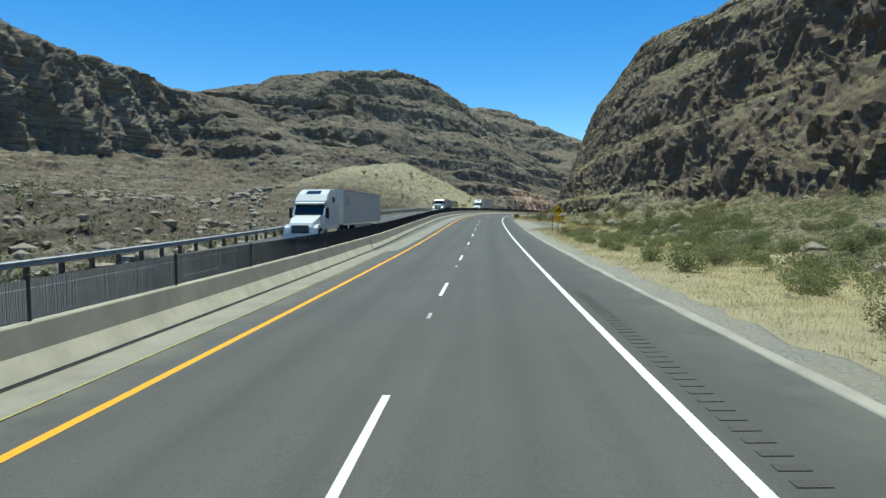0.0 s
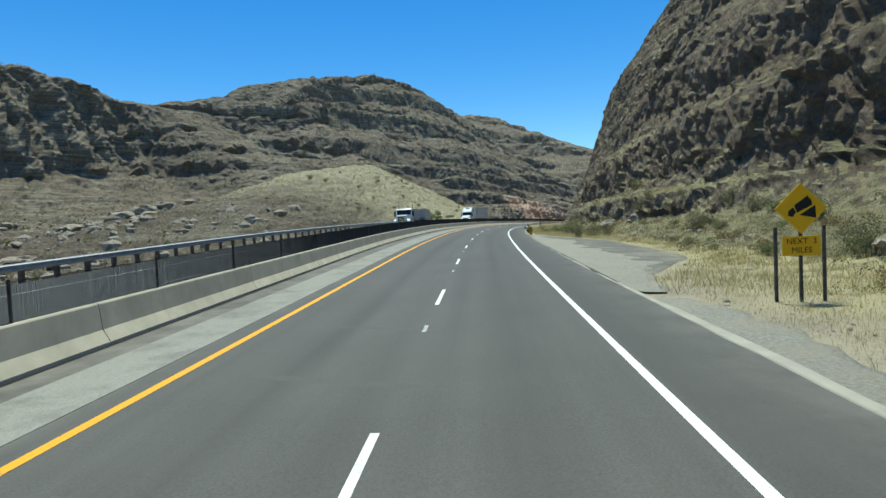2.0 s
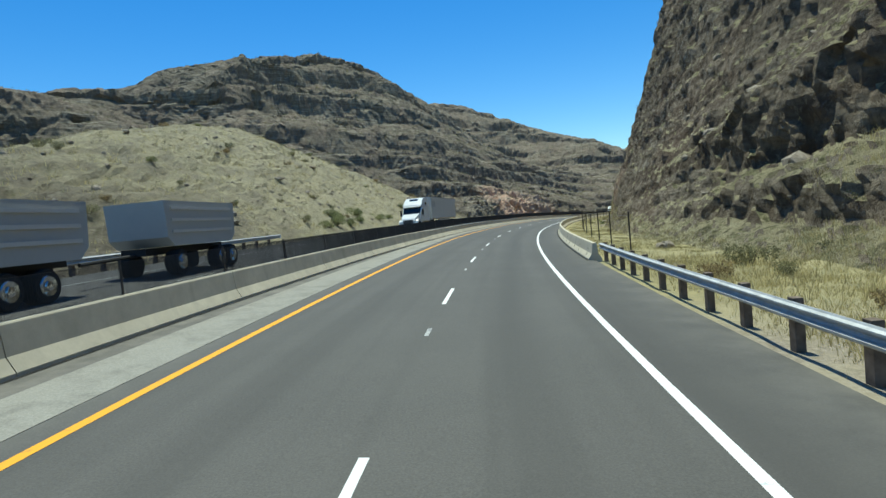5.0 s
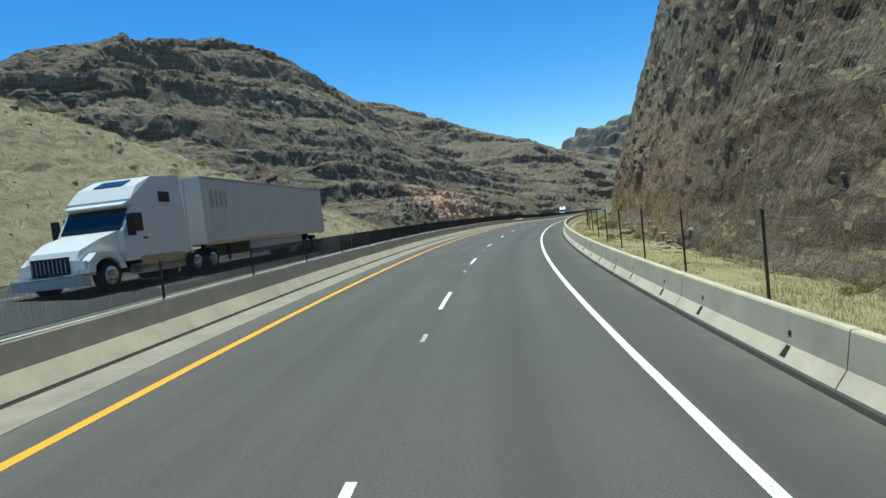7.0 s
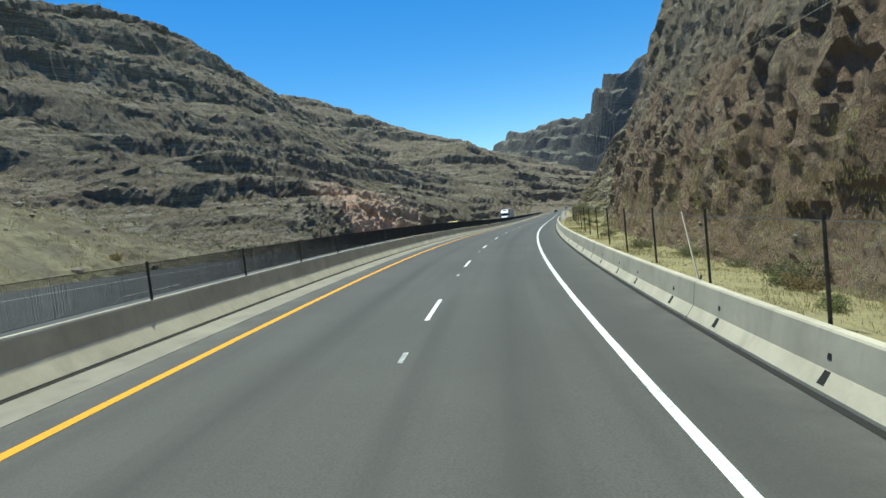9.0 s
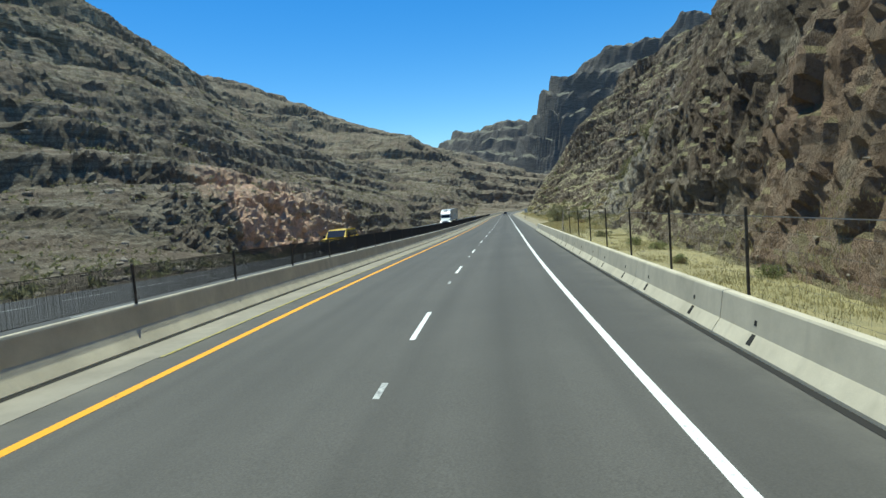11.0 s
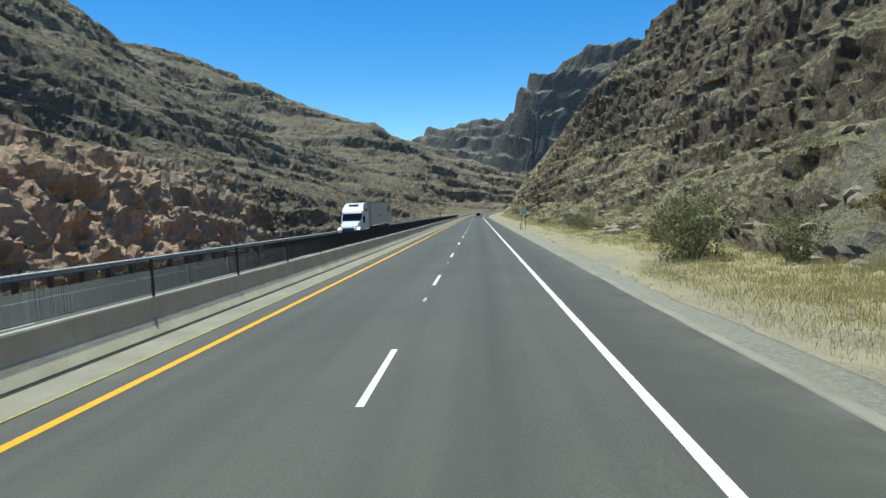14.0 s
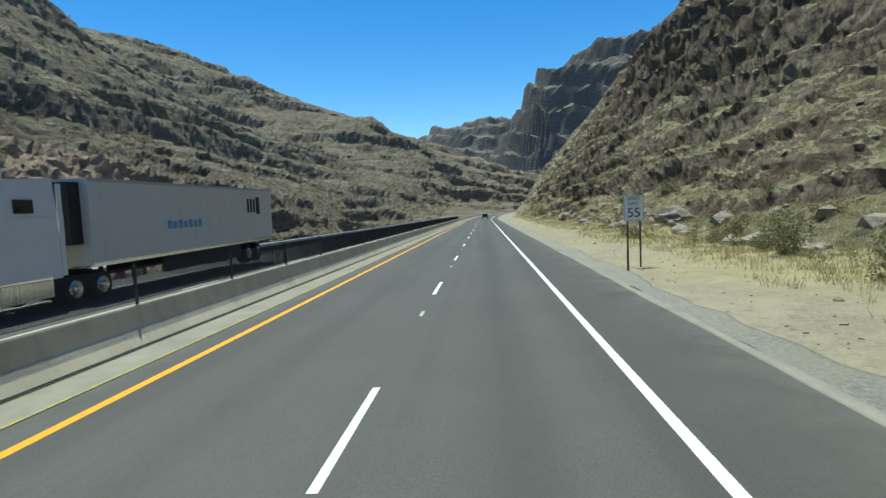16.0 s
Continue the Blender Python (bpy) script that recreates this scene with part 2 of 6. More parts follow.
    for centre, radius, rock_tint, soil_tint, cover in spots:      # beds of another colour
        dist = m.node("VectorMath", operation="DISTANCE")
        m.link(m.co, dist.inputs[0])
        dist.inputs[1].default_value = centre
        wob = m.node("Math", operation="MULTIPLY_ADD")
        m.link(mid, wob.inputs[0])
        wob.inputs[1].default_value = radius * 0.8
        m.link(dist.outputs["Value"], wob.inputs[2])
        sc = m.node("Math", operation="DIVIDE")
        m.link(wob.outputs[0], sc.inputs[0])
        sc.inputs[1].default_value = radius * 2
        inside = m.ramp(sc.outputs[0], (0.5, cover), (0.72, 0.0))
        rock = m.mix(inside, rock, m.mix(m.ramp(m.noise(1.3, 8, 0.85), (0.38, 0.0), (0.52, 1.0)), tuple(v * 0.62 for v in rock_tint), m.mix(m.ramp(mid, (0.45, 0.0), (0.62, 0.7)), rock_tint, pale)))
        ground = m.mix(inside, ground, m.mix(m.ramp(m.noise(0.9, 6, 0.8), (0.42, 0.0), (0.62, 1.0)), soil_tint, tuple(v * 0.5 for v in soil_tint)))
    steep = m.node("Math", operation="MULTIPLY_ADD")
    m.link(mid, steep.inputs[0])
    steep.inputs[1].default_value = 0.55
    m.link(sep.outputs["Z"], steep.inputs[2])
    flat = m.ramp(steep.outputs[0], (0.92 + bare, 0.0), (1.06 + bare, 1.0))
    m.color(m.mix(flat, rock, ground))
    rough = m.node("Math", operation="MULTIPLY_ADD")
    m.link(m.noise(8.0, 5, 0.75), rough.inputs[0])
    rough.inputs[1].default_value = 0.35
    m.link(fine, rough.inputs[2])
    return m.bump(rough.outputs[0], 1.0, 0.6).m


ASPHALT = asphalt("asphalt", (0.088, 0.083, 0.073))
LANES = lane_asphalt("lane_asphalt", (0.088, 0.083, 0.073))
_m = Mat("dusty_asphalt", 0.95, spec=0.2)
_f, _b = _m.noise(14, 5, 0.75), _m.noise(0.45, 6, 0.7)
_c = _m.ramp(_f, (0.3, (0.09, 0.085, 0.075)), (0.7, (0.18, 0.168, 0.142)))
DUSTY = _m.color(_m.mix(_m.ramp(_b, (0.45, 0.0), (0.62, 0.7)), _c, (0.27, 0.245, 0.19))).bump(_f, 0.4, 0.015).m
ASPHALT_OLD = asphalt("older_asphalt", (0.075, 0.073, 0.070))
WHITE_PAINT = painted("white_road_paint", (0.78, 0.78, 0.74), (0.12, 0.12, 0.12), 0.2)
WORN_PAINT = painted("worn_white_paint", (0.55, 0.55, 0.52), (0.1, 0.1, 0.1), 0.6)
YELLOW_PAINT = painted("yellow_road_paint", (0.80, 0.36, 0.02), (0.15, 0.12, 0.08), 0.15)
OLD_YELLOW = painted("worn_yellow_paint", (0.50, 0.40, 0.05), (0.2, 0.2, 0.18), 0.7)
CONCRETE = concrete("barrier_concrete", (0.56, 0.505, 0.385))
GUTTER = concrete("gutter_concrete", (0.29, 0.265, 0.215))
_m = Mat("worn_gutter_concrete", 0.92, spec=0.25)
_f, _b = _m.noise(30, 4, 0.7), _m.noise(0.7, 7, 0.75)
_c = _m.ramp(_f, (0.3, (0.20, 0.19, 0.16)), (0.7, (0.34, 0.325, 0.275)))
WORN_GUTTER = _m.color(_m.mix(_m.ramp(_b, (0.48, 0.0), (0.66, 0.6)), _c, (0.125, 0.118, 0.10))).bump(_f, 0.3, 0.006).m
KERB = concrete("kerb_concrete", (0.37, 0.34, 0.28))
MILLED = asphalt("milled_asphalt", (0.070, 0.066, 0.058))
ROCK_RIGHT = rock_ground("canyon_rock_right", (0.168, 0.132, 0.095), (0.37, 0.315, 0.235), (0.43, 0.375, 0.225), (0.20, 0.19, 0.095), (0.235, 0.16, 0.115),
                        ((tuple(at_height(66, 52, 26.0)), 44, (0.27, 0.20, 0.145), (0.34, 0.29, 0.165), 0.7), (tuple(at_height(130, 44, 26.0)), 40, (0.27, 0.20, 0.145), (0.34, 0.29, 0.165), 0.7))
                        + tuple((tuple(at_height(_s, 24, 22.0)), 26, (0.40, 0.35, 0.26), (0.39, 0.34, 0.20), 0.35) for _s in (240, 260, 280))
                        + tuple((tuple(at_height(_s, 12.5, 4.0)), 11, (0.36, 0.245, 0.165), (0.38, 0.31, 0.18), 0.8) for _s in (222, 240, 258, 276, 294))
                        + tuple((tuple(at_height(_s, 18, 6.0)), 12, (0.46, 0.41, 0.325), (0.42, 0.37, 0.26), 0.7) for _s in (346, 360, 374)), bare=0.05)
ROCK_LEFT = rock_ground("canyon_rock_left", (0.16, 0.132, 0.096), (0.37, 0.325, 0.24), (0.42, 0.362, 0.215), (0.215, 0.195, 0.105), (0.23, 0.168, 0.125),
                        ((tuple(at_height(215, -45, 12.0)), 66, (0.50, 0.44, 0.28), (0.55, 0.485, 0.28), 1.0),
                         (tuple(at_height(446, -74, 2.0)), 28, (0.68, 0.45, 0.31), (0.50, 0.37, 0.25), 1.0),
                         (tuple(at_height(476, -72, 2.0)), 26, (0.68, 0.45, 0.31), (0.50, 0.37, 0.25), 1.0),
                         (tuple(at_height(505, -70, 2.0)), 30, (0.46, 0.34, 0.25), (0.38, 0.30, 0.20), 1.0)), bare=0.085, beds=True)
ROCK_FAR = rock_ground("far_mountain_rock", (0.125, 0.112, 0.102), (0.25, 0.225, 0.20), (0.235, 0.22, 0.175), (0.15, 0.15, 0.115), bare=0.06)
SAND = Mat("roadside_gravel", 0.95, spec=0.15)
_f, _b = SAND.noise(9, 6, 0.8), SAND.noise(0.5, 5, 0.65)
_c = SAND.ramp(_f, (0.3, (0.16, 0.135, 0.10)), (0.5, (0.28, 0.24, 0.18)), (0.72, (0.40, 0.355, 0.285)))
_c = SAND.mix(SAND.ramp(_b, (0.42, 0.0), (0.62, 0.75)), _c, (0.37, 0.322, 0.215))
_c = SAND.mix(SAND.ramp(SAND.noise(2.2, 6, 0.8), (0.56, 0.0), (0.68, 0.7)), _c, (0.17, 0.15, 0.09))
for _s in range(150, 345, 22):         # grassy stretch behind the roadside barrier
    _d = SAND.node("VectorMath", operation="DISTANCE")
    SAND.link(SAND.co, _d.inputs[0])
    _d.inputs[1].default_value = tuple(on_road(_s, 8.5))
    _w = SAND.node("MapRange")
    _w.inputs["From Min"].default_value, _w.inputs["From Max"].default_value = 10.0, 16.0
    _w.inputs["To Min"].default_value, _w.inputs["To Max"].default_value = 0.75, 0.0
    SAND.link(_d.outputs["Value"], _w.inputs["Value"])
    _c = SAND.mix(_w.outputs[0], _c, SAND.mix(SAND.ramp(SAND.noise(1.3, 6, 0.8), (0.4, 0.0), (0.62, 1.0)), (0.35, 0.30, 0.14), (0.23, 0.21, 0.10)))
for _s in list(range(352, 560, 18)) + list(range(-16, 100, 16)):       # yellow grass between the gravel and the slope
    _d = SAND.node("VectorMath", operation="DISTANCE")
    SAND.link(SAND.co, _d.inputs[0])
    _d.inputs[1].default_value = tuple(on_road(_s, 17 if _s > 300 else 15 + 4 * (_s > 60)))
    _w = SAND.node("MapRange")
    _w.inputs["From Min"].default_value, _w.inputs["From Max"].default_value = 8.0, 13.5
    _w.inputs["To Min"].default_value, _w.inputs["To Max"].default_value = 0.85, 0.0
    SAND.link(_d.outputs["Value"], _w.inputs["Value"])
    _c = SAND.mix(_w.outputs[0], _c, SAND.mix(SAND.ramp(SAND.noise(0.9, 6, 0.8), (0.42, 0.0), (0.62, 1.0)), (0.39, 0.33, 0.175), (0.27, 0.235, 0.13)))
SAND.color(_c).bump(_f, 0.8, 0.04)
SAND = SAND.m
_m = Mat("grey_gravel", 0.97, spec=0.15)
_f, _b = _m.noise(11, 6, 0.85), _m.noise(0.6, 6, 0.7)
_c = _m.ramp(_f, (0.32, (0.16, 0.15, 0.13)), (0.5, (0.27, 0.255, 0.22)), (0.7, (0.44, 0.42, 0.37)))
GRAVEL = _m.color(_m.mix(_m.ramp(_b, (0.42, 0.0), (0.62, 0.5)), _c, (0.34, 0.30, 0.22))).bump(_f, 0.9, 0.05).m
_m = Mat("galvanised_steel", 0.55, 0.35)
GALV = _m.color(_m.ramp(_m.noise(3.0, 5, 0.7), (0.3, (0.36, 0.36, 0.345)), (0.7, (0.56, 0.56, 0.54)))).m
_m = Mat("weathered_steel_post", 0.7, 0.3)
DARK_POST = _m.color(_m.ramp(_m.noise(6, 4), (0.3, (0.05, 0.045, 0.04)), (0.7, (0.12, 0.105, 0.09)))).m
_m = Mat("weathered_wood_post", 0.9)
WOOD_POST = _m.color(_m.ramp(_m.noise(5, 4), (0.3, (0.10, 0.075, 0.055)), (0.7, (0.22, 0.17, 0.13)))).m
NETTING = Mat("steel_netting", 0.6, 0.3).color((0.26, 0.25, 0.235)).m
DRAPE = Mat("rockfall_drape", 0.7, 0.3).color((0.36, 0.34, 0.28)).m
SCREEN = Mat("glare_screen_mesh", 0.8, 0.2).color((0.06, 0.055, 0.05)).m
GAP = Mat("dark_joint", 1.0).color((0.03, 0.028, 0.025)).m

# ---- meshes ----
def mesh_object(name, verts, faces, material, smooth=False, parent=None):
    me = bpy.data.meshes.new(name)
    me.from_pydata([tuple(v) for v in verts], [], faces)
    me.materials.append(material)
    if smooth:
        me.polygons.foreach_set("use_smooth", [True] * len(me.polygons))
    me.update()
    ob = new(name, me)
    if parent:
        ob.parent = parent
    return ob


def grid_object(name, pts, material, smooth=True, flip=False, uv=None):
    """A sheet from a rows x columns x 3 array."""
    r, c, _ = pts.shape
    a = (np.arange(r - 1)[:, None] * c + np.arange(c - 1)[None, :]).ravel()
    quad = np.stack([a, a + c, a + c + 1, a + 1] if flip else [a, a + 1, a + c + 1, a + c], 1).astype(np.int32)
    me = bpy.data.meshes.new(name)
    me.vertices.add(r * c)
    me.vertices.foreach_set("co", pts.reshape(-1).astype(np.float32))
    me.loops.add(quad.size)
    me.loops.foreach_set("vertex_index", quad.ravel())
    me.polygons.add(len(quad))
    me.polygons.foreach_set("loop_start", np.arange(0, quad.size, 4, dtype=np.int32))
    me.polygons.foreach_set("use_smooth", np.full(len(quad), smooth))
    if uv is not None:
        me.uv_layers.new(name="UVMap").data.foreach_set("uv", uv.reshape(-1, 2)[quad.ravel()].astype(np.float32).ravel())
    me.materials.append(material)
    me.update(calc_edges=True)
    return new(name, me)


def side(s):
    h = np.radians(np.interp(s, ST, HEAD))
    return np.stack([np.cos(h), -np.sin(h), 0 * h], -1) * bend(s)[:, None]


MEDIAN = ((-200, -7.4), (10, -7.4), (40, -7.62), (58, -8.05), (85, -8.25), (104, -8.3), (130, -8.05), (157, -7.6), (174, -7.05), (184, -6.95), (2600, -6.95))


def median(s):
    """How far the median barrier's foot stands off its place on the later stretch."""
    return np.interp(s, [a for a, _ in MEDIAN], [b for _, b in MEDIAN]) + 6.95


def sweep(name, s, section, material, closed=True, base=None, smooth=False, shift=None):
    """A section of (d, z) points drawn along the road."""
    s = np.asarray(s, float)
    sec = list(section) + ([section[0]] if closed else [])
    off = base(s) if base else np.zeros(len(s))
    aside = shift(s) if shift else 0.0
    pts = np.stack([on_road(s, d + aside, z + off) + side(s) for d, z in sec], 1)
    ob = grid_object(name, pts, material, smooth, flip=True)
    if closed:
        bm = bmesh.new()
        bm.from_mesh(ob.data)
        bmesh.ops.remove_doubles(bm, verts=bm.verts, dist=1e-5)
        bmesh.ops.holes_fill(bm, edges=[e for e in bm.edges if e.is_boundary], sides=0)
        bmesh.ops.recalc_face_normals(bm, faces=bm.faces)
        bm.to_mesh(ob.data)
        bm.free()
    return ob


def opp(s):
    return np.interp(s, ST, OPP)


def bend(s):
    """How far the road swings to the right past the straight."""
    return np.clip(np.asarray(s, float) - 560, 0, None) ** 2 / 3000.0


def stations(a, b, step):
    return np.linspace(a, b, max(2, int(round((b - a) / step)) + 1))


# ---- road ----
FULL = stations(-160, 1100, 4)
slab_under = sweep("road_base", FULL, [(-9.0, -.012), (-9.0, -.5), (4.25, -.5), (4.25, -.012)], ASPHALT)
tagged(slab_under, "asphalt road bed under the lanes", "road", kind="structure")
across = np.linspace(-9.0, 4.25, 28)
top = np.stack([on_road(FULL, d) + side(FULL) for d in across], 1)
road = grid_object("road", top, LANES, True, True, np.stack(np.broadcast_arrays(across[None, :], FULL[:, None]), -1))
tagged(road, "grey asphalt highway with two lanes and a shoulder", "road", kind="structure")
opp_road = sweep("road", FULL, [(-9.3, 0), (-9.3, -.6), (-17.9, -.6), (-17.9, 0), (-11.6, 0)], ASPHALT_OLD, base=opp)
tagged(opp_road, "dark asphalt carriageway behind the median barrier", "road", kind="structure")


def stripe(name, s, d, width, material, label, base=None, lift=0.004):
    sec = [(d - width / 2, lift), (d + width / 2, lift)]
    ob = sweep(name, s, sec, material, closed=False, base=base)
    return tagged(ob, label, "road marking", kind="structure")


stripe("edge_line", FULL, 2.1, 0.15, WHITE_PAINT, "solid white edge line on the asphalt")
stripe("median_line", FULL, -5.27, 0.17, YELLOW_PAINT, "solid orange-yellow line along the median")
stripe("edge_line", FULL, -15.5, 0.13, WORN_PAINT, "faded white edge line of the far carriageway", opp)
CYCLE, DASH, PHASE = 12.192, 3.05, 4.6
for k in range(-8, 60):
    a = PHASE + k * CYCLE
    a += float(np.interp(a, (-20, 10, 60, 95, 165, 265, 335, 420), (-.2, -.25, -.5, -.4, 1.1, 1.1, .25, .15)))
    stripe("lane_dash", stations(a, a + DASH, 1.0), -1.5, 0.11, WHITE_PAINT, "white lane dash on grey asphalt")
    stripe("lane_dash", stations(a + 4, a + 4 + DASH, 1.0), -11.6, 0.11, WORN_PAINT, "faded white dash on the far carriageway", opp)
    stripe("lane_mark", stations(a + 8.6, a + 9.3, .35), -1.5, 0.09, WORN_PAINT, "worn remnant of a white lane mark")

# ---- canyon sides ----
def smoothstep(a, b, x):
    t = np.clip((x - a) / (b - a), 0, 1)
    return t * t * (3 - 2 * t)


LEVELS = (0.3, 0.6, 1.2, 2.4, 4.8)


def scaled(fn, p, far):
    """Relief whose size grows with distance from the road, blended between fixed sizes."""
    out = np.zeros(far.shape)
    for lv in LEVELS:
        w = np.clip(1 - abs(np.log2(far) - math.log2(lv)), 0, 1)
        m = w > 0
        if m.any():
            out[m] += w[m] * lv * fn(p[m] / lv)
    return out


def ledges(q):
    t = (q[..., 2] + 0.10 * q[..., 1] + 5.0 * fbm(q / 26.0, 5, 5)) / 8.0
    fr = t - np.floor(t)
    band = smoothstep(-0.3, 0.1, fbm(q / 40.0 + 9.1, 3, 11) + .25 * lattice(np.floor(t).astype(np.int64), 0, 0, 13))
    return 8.0 * (smoothstep(0.56, 0.8, fr) - fr) * band


def sparse_ledges(q):
    """Thin dark beds of rock that crop out here and there along a grassy slope."""
    t = (q[..., 2] + 0.10 * q[..., 1] + 4.0 * fbm(q / 26.0, 5, 5)) / 7.0
    fr = t - np.floor(t)
    band = smoothstep(-0.08, 0.16, fbm(q / 30.0 + 9.1, 4, 11) + .3 * lattice(np.floor(t).astype(np.int64), 0, 0, 13))
    return 7.0 * (smoothstep(0.64, 0.84, fr) - fr) * band


def resample(p, d, c, least):
    """Spreads each row's columns past the verge evenly over its profile, closer together near the road."""
    length = np.linalg.norm(np.diff(p[:, c:], axis=1), axis=-1) / np.maximum(abs(d[:, c:-1]), least)
    at = np.concatenate([np.zeros((len(p), 1)), np.cumsum(length, 1)], 1)
    n = at.shape[1]
    f = np.linspace(0, 1, n)
    for r in range(len(p)):
        old = .25 * np.arange(n) / (n - 1) + .75 * at[r] / at[r, -1]
        for k in range(3):
            p[r, c:, k] = np.interp(f, old, p[r, c:, k])
        d[r, c:] = np.interp(f, old, d[r, c:])
    return p, d


def buttresses(p):
    """Upright ribs and gullies of a tall cliff."""
    w = p + 4.0 * np.stack([fbm(p / 20.0, 3, 161), fbm(p / 20.0, 3, 162), 0 * p[..., 0]], -1)
    return 7.5 * (fbm(w * np.array([1, 1, .13]) / 26.0, 3, 171, True) - .35) + 3.0 * (fbm(w * np.array([1, 1, .22]) / 9.0, 3, 172, True) - .35) \
        + 1.3 * cells(w * np.array([1, 1, .5]) / 8.0, 173) + .8 * cells(w * np.array([1, 1, .6]) / 3.5, 174)


BASE_Z = (-60, 1.5, 3.0, 3.9, 7.8, 10.2, 19.5, 21.8, 36.0, 39.0, 60.0, 400)
STEP_Z = (-60, 1.5, 2.5, 5.8, 8.3, 16.5, 22.3, 31.0, 40.0, 49.0, 62.0, 400)


def benches(p):
    """Rise of the stepped cliffs beside the turnout over the plain slope."""
    warp = 2.2 * fbm(p / 24.0, 4, 181) + 1.2 * fbm(p * np.array([1, 1, .2]) / 7.0, 3, 182) + .05 * (p[..., 1] - 100)
    z = p[..., 2] + warp * smoothstep(1.0, 8.0, p[..., 2])
    keep = .75 + .5 * fbm(p / 30.0 + 4.4, 3, 183)
    return (np.interp(z, BASE_Z, STEP_Z) - z) * np.clip(keep, .35, 1.0)


def lumps(q):
    return 1.6 * fbm(q / 13.0, 4, 1)


def crags(q, k=1.0):
    w = q + 1.6 * np.stack([fbm(q / 5.0, 3, 61), fbm(q / 5.0, 3, 62), fbm(q / 5.0, 3, 63)], -1)
    tall = np.array([1, 1, .55])

    def block(size, seed, form=tall):
        return np.maximum(cells(w * form / size, seed), -.3)

    return k * (0.8 * block(9.0, 21) + 0.4 * block(3.6, 25) + 0.15 * block(1.5, 27)) + (1 - k) * (.7 * (fbm(w * np.array([1, 1, .22]) / 3.4, 4, 75, True) - .4) + .35 * block(2.2, 76) + .25 * block(.9, 78)) + 0.9 * (fbm(w * tall / 4.5, 4, 2, True) - .4) \
        + 1.7 * (fbm(w * np.array([1, 1, .16]) / 7.0, 3, 71, True) - .4)


def slabs(q):
    """Tall planar blocks parted by upright cracks."""
    w = q + 1.2 * np.stack([fbm(q / 5.0, 3, 61), fbm(q / 5.0, 3, 62), fbm(q / 5.0, 3, 63)], -1)
    return 1.5 * cells(w * np.array([1, 1, .42]) / 7.0, 121) + .75 * cells(w * np.array([1, 1, .6]) / 3.0, 122) + .25 * cells(w / 1.3, 123) \
        + 1.7 * (fbm(w * np.array([1, 1, .13]) / 9.0, 3, 124, True) - .4) + .4 * (fbm(w * np.array([1, 1, .5]) / 3.0, 3, 125, True) - .4)


def right_rock(q, s):
    out = np.empty(s.shape)
    early = s < 172
    out[early] = scaled(slabs, q[early], np.full(early.sum(), .8))
    late = q[~early]
    rough = scaled(lambda v: crags(v, .35), late, np.full(len(late), .55))
    net = smoothstep(180, 196, s[~early]) * (1 - smoothstep(296, 312, s[~early])) * smoothstep(5, 10, late[:, 2])
    washed = 1.0 * (fbm(late * np.array([1, 1, .07]) / 2.4, 4, 131, True) - .4) + .22 * fbm(late * np.array([1, 1, .16]) / .8, 3, 132)
    washed += .32 * np.maximum(cells(late * np.array([1, 1, .6]) / 1.1, 133), -.2)
    out[~early] = rough * (1 - .8 * net) + washed * net
    return out


def stones(q):
    return 0.35 * cells(q / 2.2, 29) + 0.45 * fbm(q / 3.0, 4, 4) + 0.25 * (fbm(q / 1.6, 3, 41, True) - .4)


